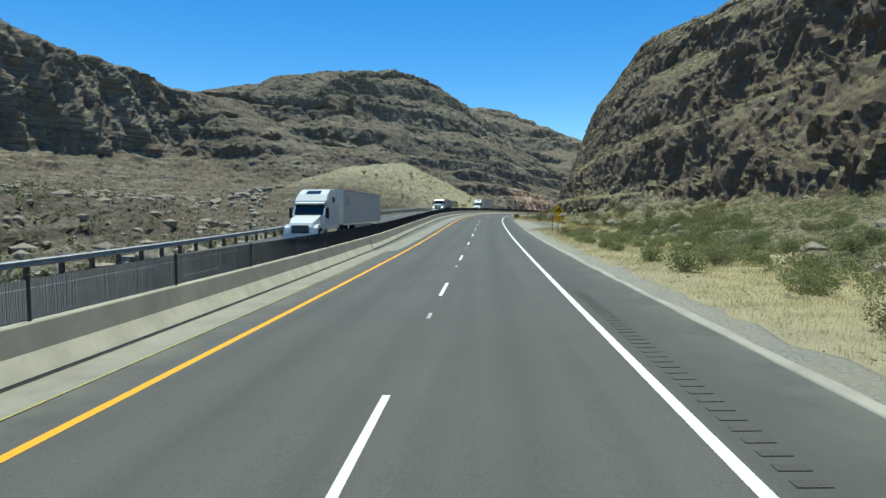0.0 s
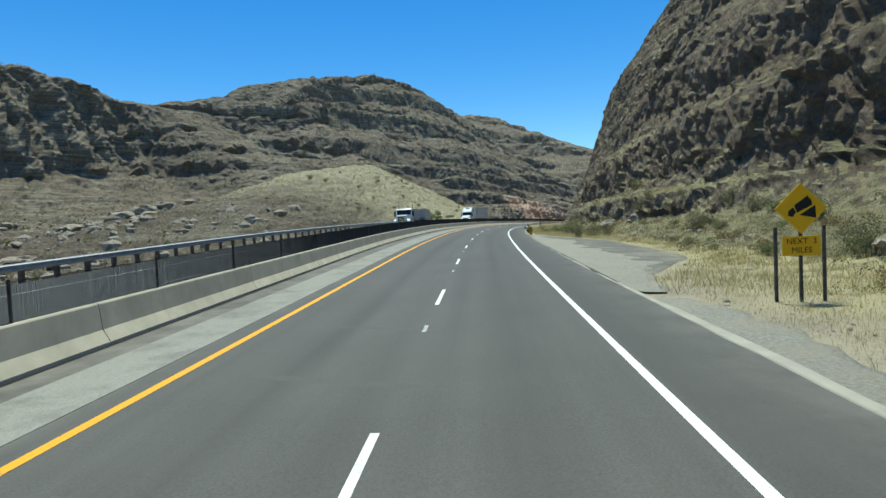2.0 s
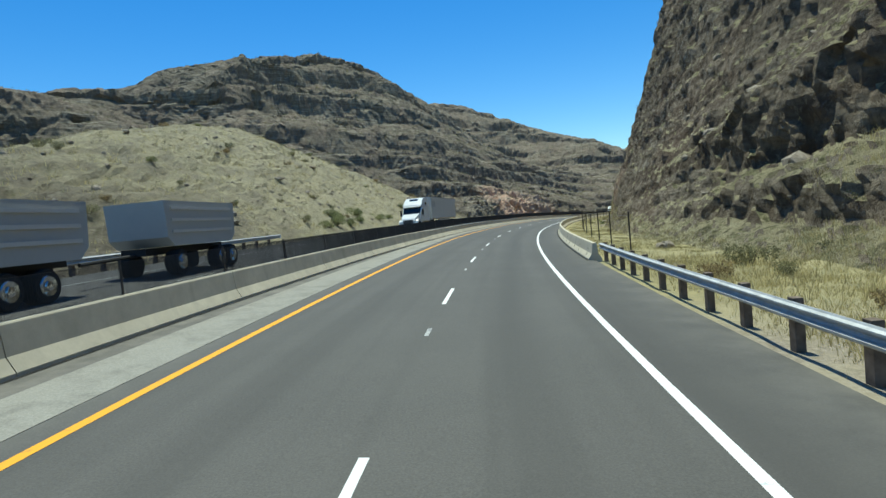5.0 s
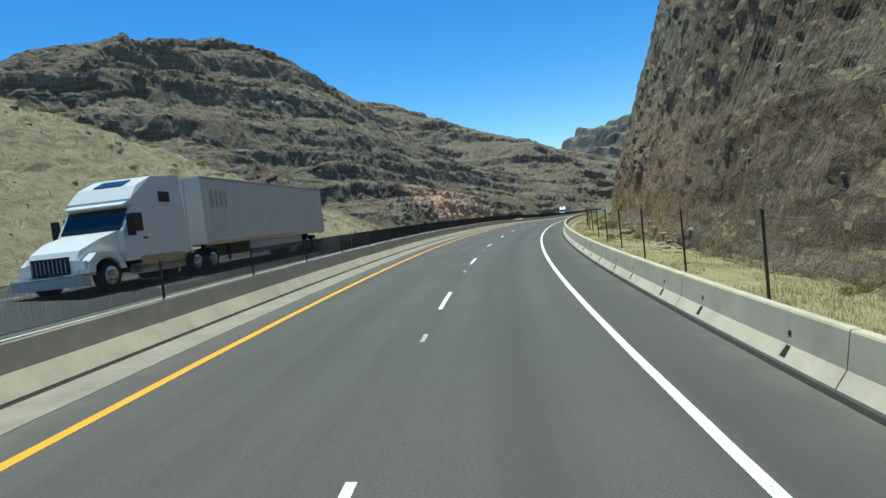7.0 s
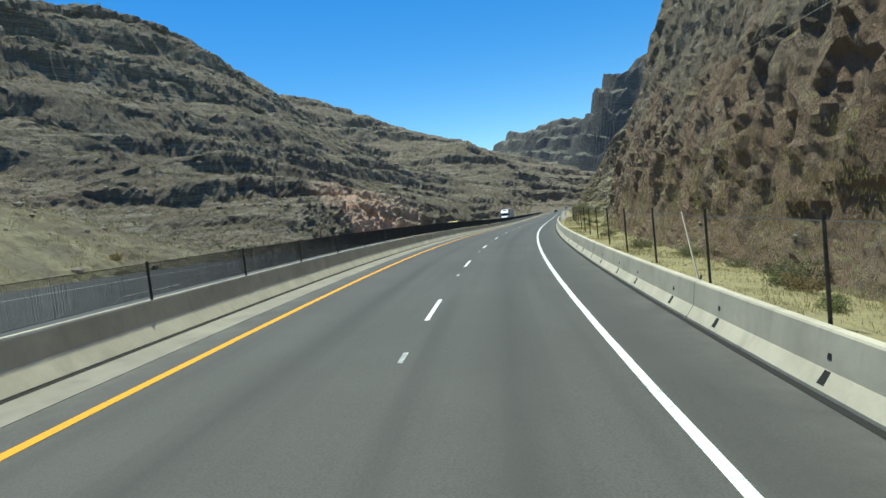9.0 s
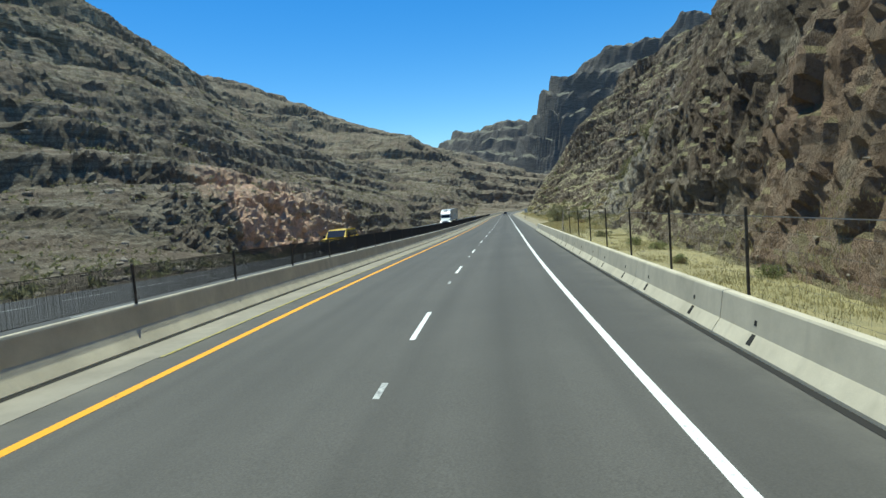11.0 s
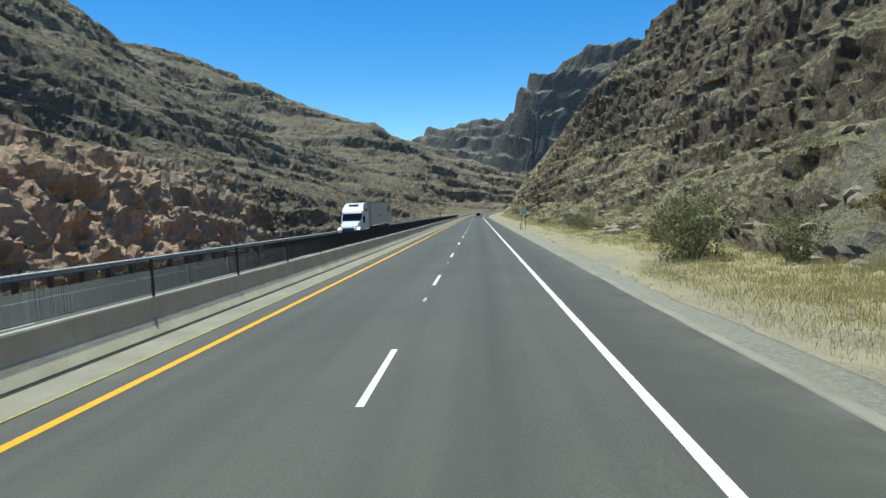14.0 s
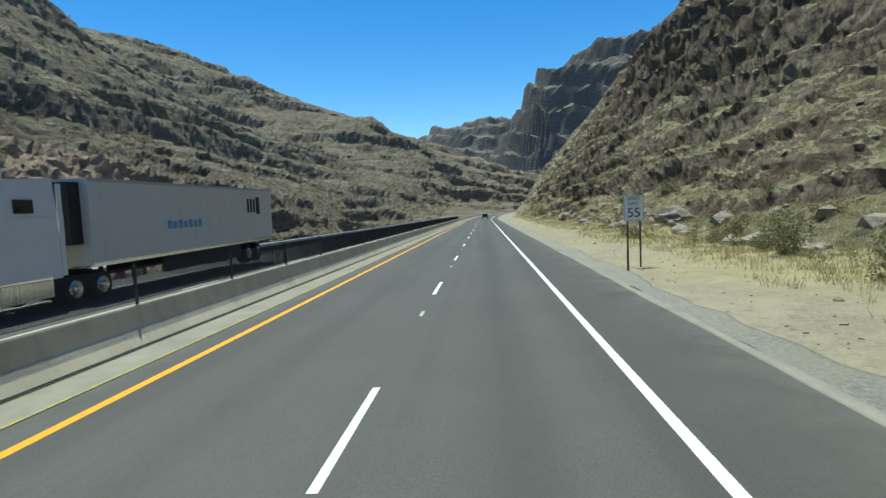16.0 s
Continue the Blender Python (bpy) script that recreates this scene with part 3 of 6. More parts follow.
def canyon(name, sections, s_rows, counts, material, sign, extra=None, verge=None):
    """A terrain sheet through cross sections of (offset, height) points along the road. Returns it and its places."""
    keys = sorted(sections)
    arr = np.array([sections[k] for k in keys], float)
    s_rows = np.asarray(s_rows, float)
    k = arr.shape[1]
    lines = []
    for j in range(k):
        d = smooth_interp(s_rows, keys, arr[:, j, 0], 9)
        z = smooth_interp(s_rows, keys, arr[:, j, 1], 9)
        if j == 0:
            d = d + bend(s_rows)
            z = on_road(s_rows, d - bend(s_rows))[..., 2] - 0.07 + (opp(s_rows) if sign < 0 else 0)
        lines.append(np.stack([d, z], -1))
    lines = np.stack(lines, 1)
    cols = []
    for j in range(k - 1):
        for i in range(counts[j]):
            f = i / counts[j]
            cols.append(lines[:, j] * (1 - f) + lines[:, j + 1] * f)
    cols.append(lines[:, -1])
    dz = np.stack(cols, 1)
    for _ in range(3):
        dz[:, 1:-1] = dz[:, 1:-1] * 0.5 + (dz[:, :-2] + dz[:, 2:]) * 0.25
    s2 = np.broadcast_to(s_rows[:, None], dz.shape[:2])
    p = at_height(s2, dz[..., 0], dz[..., 1])
    if extra is not None:
        p[..., 2] = np.maximum(p[..., 2], extra(s2, dz[..., 0]))
    near = smoothstep(2.0, 12.0, abs(dz[..., 0] - dz[:, :1, 0]))
    far = np.clip(np.maximum(abs(dz[..., 0]), (s2 - 520) * .3) / 55.0, 0.3, 3.2)
    # ledges: the slopes break into bands of cliff between gentler benches
    rise = smoothstep(0.08, 0.35, np.gradient(p[..., 2], axis=1) / (np.linalg.norm(np.gradient(p, axis=1), axis=-1) + 1e-6))
    if extra is not None:      # the hill is bare of ledges
        rise = rise * np.where(abs(p[..., 2] - extra(s2, dz[..., 0])) < .01, .12, 1)
    if sign > 0:
        mid_cliff = smoothstep(150, 185, s2)
        amount = 1.2 * mid_cliff - .95 * mid_cliff * (1 - smoothstep(325, 350, s2)) * (1 - smoothstep(35, 60, dz[..., 0]))
    else:
        amount = .3 + .55 * smoothstep(300, 420, s2)
    step = scaled(ledges if sign > 0 else sparse_ledges, p, far) * rise * near * amount
    if sign > 0:
        step = step + benches(p) * near * (1 - smoothstep(150, 182, s2)) * (1 - smoothstep(60, 90, dz[..., 0]))
    p[..., 2] += step
    c = counts[0] if verge else 0
    p, off = resample(p, dz[..., 0].copy(), c, 14 if sign > 0 else 45)
    near = smoothstep(2.0, 12.0, abs(off - off[:, :1]))
    far = np.clip(np.maximum(abs(off), (s2 - 520) * .3) / 55.0, 0.3, 3.2)
    if sign < 0:       # broken crest
        p[..., 2] += 7.0 * fbm(p * np.array([1, 1, .3]) / 34.0, 4, 83) * smoothstep(150, 260, -off)
    gu, gs = np.gradient(p, axis=1), np.gradient(p, axis=0)
    nrm = np.cross(gs, gu)
    nrm /= np.linalg.norm(nrm, axis=-1, keepdims=True) + 1e-9
    nrm *= np.where(nrm[..., 2:3] < 0, -1, 1)
    steep = smoothstep(0.85, 0.45, nrm[..., 2]) if sign > 0 else smoothstep(0.78, 0.42, nrm[..., 2])
    disp = near * (scaled(lumps, p, far) + steep * (scaled(crags, p, np.clip(far * .65, .45, 4.8)) if sign < 0 else right_rock(p, s2) * np.clip(far / .55, .8, 2.2)) + (1 - steep) * scaled(stones, p, np.minimum(far, 2.4))
                   + 0.3 * fbm(p / 1.1, 3, 3) + steep * (0.06 * cells(p * np.array([1, 1, .6]) / .9, 51) + 0.16 * (fbm(p * np.array([1, 1, .3]) / .8, 2, 57, True) - .4) + 0.18 * (fbm(p * np.array([1, 1, .4]) / 1.4, 3, 53, True) - .4))) + (1 - near) * 0.05 * fbm(p / 1.3, 3, 8)
    if sign > 0:        # blocky broken rock below the drape net and past the barrier's end
        rough = smoothstep(218, 238, s2) * (1 - smoothstep(9, 13, p[..., 2])) * (1 - smoothstep(325, 340, s2)) + smoothstep(330, 345, s2) * (1 - smoothstep(378, 400, s2)) * (1 - smoothstep(14, 18, p[..., 2]))
        tall = np.array([1, 1, .55])
        on = rough > 0
        q = p[on]
        blocks = .55 * np.maximum(-.3, cells((q + .5 * np.stack([fbm(q / 1.5, 2, 101), fbm(q / 1.5, 2, 102), fbm(q / 1.5, 2, 103)], -1)) * tall / 1.9, 93)) + .3 * cells(q * tall / .95, 97)
        disp[on] += (steep * near * rough * np.where(s2 > 332, .4, 1))[on] * blocks
    if sign < 0:        # the tall cliff over the far slope
        tall_cliff = steep * smoothstep(28, 44, p[..., 2]) * (1 - smoothstep(380, 470, s2)) * smoothstep(200, 260, -off)
        on = tall_cliff > 0
        disp[on] += tall_cliff[on] * buttresses(p[on])
        red_cut = smoothstep(385, 415, s2) * (1 - smoothstep(540, 600, s2)) * smoothstep(48, 62, -off) * (1 - smoothstep(12, 24, p[..., 2]))
        on = red_cut > 0
        q = p[on] + 1.5 * np.stack([fbm(p[on] / 4.0, 3, 191), fbm(p[on] / 4.0, 3, 192), fbm(p[on] / 4.0, 3, 193)], -1)
        disp[on] += red_cut[on] * (1.1 * cells(q * np.array([1, 1, .6]) / 6.0, 194) + .7 * cells(q / 2.6, 195) + 1.2 * (fbm(q * np.array([1, 1, .3]) / 9.0, 3, 196, True) - .4))
    p = p + nrm * disp[..., None]
    if verge:
        strip = grid_object("ground", p[:, :c + 1], verge, False, flip=sign > 0)
        tagged(strip, "sandy gravel verge with dry grass patches", "ground", kind="structure")
    ob = grid_object(name, p[:, c:], material, False, flip=sign > 0)
    return ob, p, s2, off


RIGHT = {}


def right(s, *pts):
    RIGHT[s] = pts


right(-160, (4.2, 0), (16, 0), (34, 4), (36, 10), (46, 14), (50, 26), (75, 38), (150, 75), (300, 110))
right(60, (4.2, 0), (14, .15), (30, 4), (33, 10), (43, 14), (47, 27), (72, 40), (150, 78), (300, 110))
right(82, (4.2, 0), (14, .35), (27, 4), (29, 10), (39, 14), (45, 27), (70, 41), (150, 78), (300, 112))
right(100, (4.2, 0), (14, .45), (24, 4), (26, 10), (37, 14), (43, 27), (68, 41), (150, 78), (300, 115))
right(125, (4.2, 0), (13.6, .7), (19, 5), (22, 9), (29, 13), (40, 27), (62, 43), (140, 82), (300, 120))
right(150, (4.2, 0), (11, 1.0), (17, 5), (20, 9), (26, 13), (35, 30), (55, 48), (130, 84), (300, 120))
right(180, (4.2, 0), (9.8, .9), (11.2, 2.6), (13.4, 6), (17.5, 12), (31, 36), (51, 54), (125, 88), (300, 120))
right(215, (4.2, 0), (10, .8), (11, 2.4), (12.3, 7), (15, 14), (22, 38), (38, 62), (120, 92), (300, 120))
right(250, (4.2, 0), (9.8, .6), (10.7, 2.4), (11.8, 8), (15, 15), (23, 36), (44, 60), (120, 92), (300, 115))
right(290, (4.2, 0), (10, .3), (11, 2.2), (12, 8), (14.5, 16), (21, 36), (38, 56), (120, 90), (300, 115))
right(330, (4.2, 0), (12, .0), (13.4, 2.4), (15.4, 9), (19, 16), (27, 35), (46, 55), (125, 90), (300, 115))
right(355, (4.2, 0), (13, -.2), (16, 2.5), (18, 8.5), (22, 14), (33, 26), (56, 48), (130, 88), (300, 112))
right(380, (4.2, 0), (14, -.5), (18, 1.5), (22, 6.5), (28, 10), (38, 18), (60, 38), (140, 82), (300, 110))
right(430, (4.2, 0), (15, -.9), (22, 1.5), (26, 5), (31, 9), (39, 20), (60, 46), (140, 95), (300, 120))
right(470, (4.2, 0), (13, -1.2), (20, 2), (24, 8), (30, 14), (40, 25), (60, 49), (140, 92), (300, 125))
right(510, (4.2, 0), (10, -1.5), (15, 2), (18, 8), (24, 16), (31, 32), (52, 53), (130, 90), (300, 125))
right(560, (4.2, 0), (9, -2), (13, 1), (16, 7), (23, 15), (33, 28), (62, 50), (150, 92), (300, 125))
right(700, (4.2, 0), (16, -3), (20, 1), (24, 7), (30, 16), (40, 28), (66, 48), (160, 95), (320, 130))
right(900, (4.2, 0), (48, -5), (54, 0), (60, 8), (68, 18), (82, 34), (110, 60), (190, 110), (360, 150))
right(1450, (4.2, 0), (270, -6), (275, 10), (280, 25), (285, 50), (290, 90), (300, 130), (350, 250), (500, 320))
right(2200, (4.2, 0), (920, 0), (930, 30), (940, 60), (960, 90), (980, 120), (1000, 150), (1050, 180), (1100, 200))
rows = np.concatenate([stations(-150, -10, 4), stations(-9, 40, .9), stations(40.6, 160, .5), stations(160.4, 345, .36), stations(345.5, 560, .6), stations(564, 900, 4), stations(915, 1400, 14)])
right_side, RP, RS, RD = canyon("canyon_side_right", RIGHT, rows, (18, 16, 22, 22, 52, 48, 40, 14), ROCK_RIGHT, 1, verge=SAND)
tagged(right_side, "steep brown rock canyon wall with dry grass ledges", "canyon wall", kind="structure")

LEFT = {}


def left(s, *pts):
    LEFT[s] = pts


left(-160, (-17.8, 0), (-40, -2), (-75, 2), (-150, 10), (-245, 22), (-296, 40), (-318, 108), (-400, 112), (-700, 120))
left(30, (-17.8, 0), (-38, -3.5), (-55, -2.5), (-62, 3.6), (-235, 22), (-294, 40), (-316, 108), (-400, 112), (-700, 120))
left(120, (-17.8, 0), (-38, -3.0), (-58, -1.5), (-66, 4.5), (-235, 22), (-294, 40), (-315, 109), (-400, 112), (-700, 120))
left(170, (-17.8, 0), (-40, 0), (-75, 2), (-150, 10), (-245, 22), (-292, 40), (-313, 110), (-400, 113), (-700, 120))
left(230, (-17.8, 0), (-40, 0), (-75, 2), (-150, 10), (-245, 22), (-292, 40), (-312, 111), (-400, 114), (-700, 120))
left(310, (-17.8, 0), (-40, -1), (-75, 2), (-140, 9), (-235, 26), (-292, 46), (-320, 104), (-400, 108), (-700, 120))
left(390, (-17.8, 0), (-40, -5), (-70, -2), (-86, 12), (-130, 22), (-190, 46), (-298, 82), (-328, 113), (-600, 115))
left(415, (-17.8, 0), (-42, -9), (-68, -7), (-78, 12), (-124, 30), (-184, 54), (-264, 84), (-290, 108), (-500, 118))
left(430, (-17.8, 0), (-42, -11), (-66, -9), (-75, 13), (-120, 36), (-180, 58), (-255, 95), (-274, 119), (-500, 126))
left(442, (-17.8, 0), (-42, -11), (-66, -9), (-75, 13), (-118, 34), (-182, 60), (-256, 102), (-270, 136), (-500, 138))
left(480, (-17.8, 0), (-42, -12), (-65, -10), (-74, 13), (-110, 30), (-190, 70), (-270, 126), (-288, 147), (-500, 145))
left(560, (-17.8, 0), (-42, -13), (-62, -10), (-72, 8), (-110, 28), (-190, 82), (-255, 140), (-275, 160), (-500, 162))
left(600, (-17.8, 0), (-42, -13), (-60, -10), (-72, 8), (-110, 30), (-185, 80), (-235, 136), (-250, 152), (-500, 160))
left(680, (-17.8, 0), (-38, -10), (-58, -5), (-73, 9), (-110, 32), (-180, 78), (-235, 126), (-260, 146), (-500, 165))
left(750, (-17.8, 0), (-40, -2), (-55, 15), (-75, 20), (-110, 36), (-180, 70), (-240, 115), (-285, 144), (-500, 170))
left(900, (-17.8, 0), (-20, 4), (-35, 22), (-80, 40), (-150, 58), (-210, 73), (-290, 117), (-370, 184), (-520, 197))
left(1000, (-17.8, 0), (30, 2), (0, 20), (-60, 60), (-112, 96), (-210, 112), (-290, 145), (-375, 199), (-550, 212))
left(1100, (-17.8, 0), (90, 2), (40, 25), (-40, 60), (-115, 90), (-210, 128), (-270, 163), (-370, 209), (-550, 220))
left(1200, (-17.8, 0), (130, 2), (70, 30), (0, 62), (-100, 100), (-150, 122), (-270, 157), (-370, 198), (-550, 214))
left(1500, (-17.8, 0), (250, 2), (180, 30), (60, 70), (-60, 90), (-150, 110), (-275, 130), (-400, 160), (-600, 190))
rows = np.concatenate([stations(-150, -20, 6), stations(-18, 130, 1.2), stations(131, 400, 1.35), stations(401, 530, .95), stations(531.5, 700, 1.3), stations(704, 1250, 4), stations(1262, 1450, 12)])


def mound(s, d):
    """The pale grassy hill that the far carriageway curves round."""
    u = np.where(s < 203, (s - 203) / 75.0, (s - 203) / 92.0)
    v = np.where(d > -46, (d + 46) / 27.0, (d + 46) / 70.0)
    r = np.sqrt(u * u + v * v * 0.9 + 0.02)
    return np.where(r < 1.15, 22 * (1 - r) + 2.2, -50)


left_side, LP, LS, LD = canyon("canyon_side_left", LEFT, rows, (18, 20, 44, 40, 54, 66, 64, 36), ROCK_LEFT, -1, mound)
tagged(left_side, "rugged brown mountainside of cliffs above dry scrub slopes", "mountain", kind="structure")


# ---- distance ----
def far_mountain(name, s0, d0, length, depth, height, turn, shape, label, seed):
    """A far rocky massif: its crest follows shape(u) over its length."""
    u, v = np.meshgrid(np.linspace(-1, 1, 220), np.linspace(-1, 1, 120), indexing="ij")
    crest = height * np.interp(u, *shape)
    fall = 1 - smoothstep(0.0, 1.0, abs(v)) ** 0.8
    x, y = u * length / 2, v * depth / 2
    o = on_road(s0, d0)
    a = radians(-float(np.interp(s0, ST, HEAD)) + turn)
    p = np.stack([o[0] + x * math.cos(a) - y * math.sin(a), o[1] + x * math.sin(a) + y * math.cos(a), crest * fall - 30], -1)
    w = p[..., 2] / height * 8 + 0.6 * fbm(p / 300.0, 3, seed)
    p[..., 2] += height / 8 * (smoothstep(.5, .9, w % 1.0) - w % 1.0) * 1.0
    p[..., 2] += 30 * fbm(p / 160.0, 5, seed + 3) + 22 * (fbm(p / 70.0, 4, seed + 5, True) - .4)
    return tagged(grid_object(name, p, ROCK_FAR, False), label, "mountain", kind="structure")


far_mountain("backdrop_mountain", 3300, -25, 1700, 1300, 372, 0, ((-1, -.6, -.36, -.30, -.2, 0.05, .3, .6, 1), (.2, .3, .45, .66, .84, .98, .9, .8, .6)), "hazy far mountain closing the canyon", 31)
far_mountain("backdrop_cliff", 1850, 245, 900, 700, 440, 0, ((-1, -.6, -.45, -.35, -.27, -.2, -.12, .1, .3, 1), (.1, .2, .40, .60, .74, .84, .88, .96, 1.04, 1.15)), "layered dark cliff above the canyon bend", 47)

# ---- ground under all, to the horizon ----
base = grid_object("ground", np.stack(np.meshgrid(np.linspace(-4500, 4500, 10), np.linspace(-4500, 4500, 10), [-40.0], indexing="ij"), -1)[:, :, 0], ROCK_LEFT)
tagged(base, "dry desert ground reaching to the horizon", "ground", kind="structure")

# ---- helpers for things ----
def part(name, bm, material, parent, label="", smooth=False):
    """Links a bmesh as one mesh object under a thing or a part."""
    bmesh.ops.recalc_face_normals(bm, faces=bm.faces)
    me = bpy.data.meshes.new(name)
    bm.to_mesh(me)
    bm.free()
    me.materials.append(material)
    if smooth:
        me.polygons.foreach_set("use_smooth", [True] * len(me.polygons))
    ob = new(name, me)
    if parent:
        ob.parent = parent
    if label:
        ob["label"] = label
    return ob


def thing(name, label, category, group="", m=None):
    ob = new(name)
    if m is not None:
        ob.matrix_world = m
    return tagged(ob, label, category, group)


def box(bm, x0, x1, y0, y1, z0, z1, bevel=0.0):
    vs = [bm.verts.new((x, y, z)) for x in (x0, x1) for y in (y0, y1) for z in (z0, z1)]
    fs = [bm.faces.new([vs[i] for i in q]) for q in ((0, 1, 3, 2), (4, 6, 7, 5), (0, 4, 5, 1), (2, 3, 7, 6), (0, 2, 6, 4), (1, 5, 7, 3))]
    if bevel:
        bmesh.ops.bevel(bm, geom=list({e for f in fs for e in f.edges}), offset=bevel, segments=2, affect="EDGES", profile=0.6)
    return bm


def boxed(*a, **k):
    return box(bmesh.new(), *a, **k)


def tube(bm, p0, p1, r0, r1=None, n=10):
    p0, p1 = Vector(p0), Vector(p1)
    r1 = r0 if r1 is None else r1
    q = (p1 - p0).to_track_quat("Z", "Y")
    ring = [[bm.verts.new(p + q @ Vector((r * math.cos(a), r * math.sin(a), 0))) for a in (2 * math.pi * i / n for i in range(n))] for p, r in ((p0, r0), (p1, r1))]
    for i in range(n):
        bm.faces.new((ring[0][i], ring[0][(i + 1) % n], ring[1][(i + 1) % n], ring[1][i]))
    bm.faces.new(ring[0][::-1])
    bm.faces.new(ring[1])
    return bm


def prism(bm, outline, y0, y1):
    """An (x, z) outline drawn out along y."""
    a = [bm.verts.new((x, y0, z)) for x, z in outline]
    b = [bm.verts.new((x, y1, z)) for x, z in outline]
    n = len(outline)
    for i in range(n):
        bm.faces.new((a[i], a[(i + 1) % n], b[(i + 1) % n], b[i]))
    bm.faces.new(a[::-1])
    bm.faces.new(b)
    return bm


def slab(bm, outline, x0, x1):
    """A (y, z) outline drawn out along x."""
    a = [bm.verts.new((x0, y, z)) for y, z in outline]
    b = [bm.verts.new((x1, y, z)) for y, z in outline]
    n = len(outline)
    for i in range(n):
        bm.faces.new((a[i], a[(i + 1) % n], b[(i + 1) % n], b[i]))
    bm.faces.new(a[::-1])
    bm.faces.new(b)
    return bm


# ---- concrete barriers ----
def profile(face, way, tall=1.0):
    """A safety-shaped section: face is the foot's road side, way points from the road into the barrier."""
    pts = ((0, -.25), (0, .07), (.15, .30), (.215, .77), (.235, .80), (.375, .80), (.395, .77), (.46, .30), (.61, .07), (.61, -.25))
    return [(face + way * d, z * tall) for d, z in pts]


def barrier_run(s0, s1, length, face, way, label, group, slots, tall=1.0, shift=None):
    k = 0
    s = s0
    while s < s1 - 0.5:
        e = min(s + length, s1)
        ob = sweep("concrete_barrier", stations(s + .012, e - .012, 2.1), profile(face, way, tall), CONCRETE, shift=shift)
        tagged(ob, label, "barrier", group)
        g0, g1 = stations(e - .012, e + .012, .024)
        aside = float(shift(e)) if shift else 0.0
        q = [on_road(a, aside + d - way * -.02 * (1 if abs(d - face) < .3 else -1), z) for a in (g0, g1) for d, z in profile(face, way, tall)]
        n = len(q) // 2
        jo = mesh_object("joint", q, [tuple(range(n)), tuple(range(2 * n - 1, n - 1, -1))] + [(i, (i + 1) % n, n + (i + 1) % n, n + i) for i in range(n)], GAP, parent=ob)
        jo["label"] = "dark open joint"
        if slots:
            for f in (0.22, 0.78):
                c = s + (e - s) * f
                for name, z0, z1, w in (("lifting_hole", .43, .51, .045), ("drain_slot", .13, .29, .075)):
                    o0, o1 = .15 * (z0 - .07) / .23, .15 * (z1 - .07) / .23
                    if z0 > .3:
                        o0, o1 = .15 + .138 * (z0 - .3), .15 + .138 * (z1 - .3)
                    q = [(c - w, o0, z0), (c + w, o0, z0), (c + w * .8, o1, z1), (c - w * .8, o1, z1)]
                    v = [on_road(a, face + way * (b - .004), z) for a, b, z in q] + [on_road(a, face + way * (b + .05), z) for a, b, z in q]
                    mesh_object(name, v, [(0, 1, 2, 3), (4, 7, 6, 5), (0, 4, 5, 1), (1, 5, 6, 2), (2, 6, 7, 3), (3, 7, 4, 0)], GAP, parent=ob)
        s = e
        k += 1


barrier_run(37, 173, 8.0, -6.95, -1, "precast concrete median barrier segment with grey stains", "median barrier segments", False, 1.12, median)
barrier_run(151, 341, 6.12, 3.95, 1, "precast concrete roadside barrier segment with lifting slots", "roadside barrier segments", True)
for s0, s1, tall, step in ((-160, 36.97, 1.1, 3), (173.03, 1000, 1.03, 3)):
    sec = [(d, z * tall) for d, z in ((-6.95, -.3), (-6.95, .04), (-7.15, .36), (-7.20, .77), (-7.22, .80), (-7.36, .80), (-7.38, .77), (-7.43, .36), (-7.63, .04), (-7.63, -.3))]
    cast = sweep("median_barrier", stations(s0, s1, step), sec, CONCRETE, shift=median)
    tagged(cast, "long cast concrete median barrier with a pale sloped foot", "barrier", kind="structure")
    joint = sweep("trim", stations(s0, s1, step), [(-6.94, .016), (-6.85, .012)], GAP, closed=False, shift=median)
    tagged(joint, "dark joint between gutter and barrier", "joint", kind="structure")
for s0, s1, d0, d1, aside in ((-160, 36, -6.93, -5.85, median), (36.02, 172, -7.25, -5.85, None), (172.02, 1000, -6.93, -6.05, None)):
    gut = sweep("gutter", stations(s0, s1, 3), [(d0, -.2), (d0, .008), (d1, .008), (d1, -.2)], WORN_GUTTER if s0 == 36.02 else GUTTER, shift=aside)
    tagged(gut, "worn concrete gutter strip along the median barrier", "gutter", kind="structure")
stripe("median_line", stations(-160, 36, 4), -6.3, 0.05, OLD_YELLOW, "thin old yellow line beside the gutter", lift=0.013)
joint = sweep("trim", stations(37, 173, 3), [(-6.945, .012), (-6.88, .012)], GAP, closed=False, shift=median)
tagged(joint, "dark joint at the foot of the median barrier", "joint", kind="structure")
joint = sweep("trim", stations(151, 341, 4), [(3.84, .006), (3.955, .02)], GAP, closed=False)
tagged(joint, "dark joint at the foot of the roadside barrier", "joint", kind="structure")
stripe("median_line", stations(285, 700, 4), -6.0, 0.07, OLD_YELLOW, "flaking old yellow line beside the gutter", lift=0.013)

# the pavement's edge and the gravel beyond it
def wavy(v, seed, size=1.0):
    v = np.asarray(v, float)
    return fbm(np.stack([v / size, 0 * v, 0 * v], -1), 4, seed)


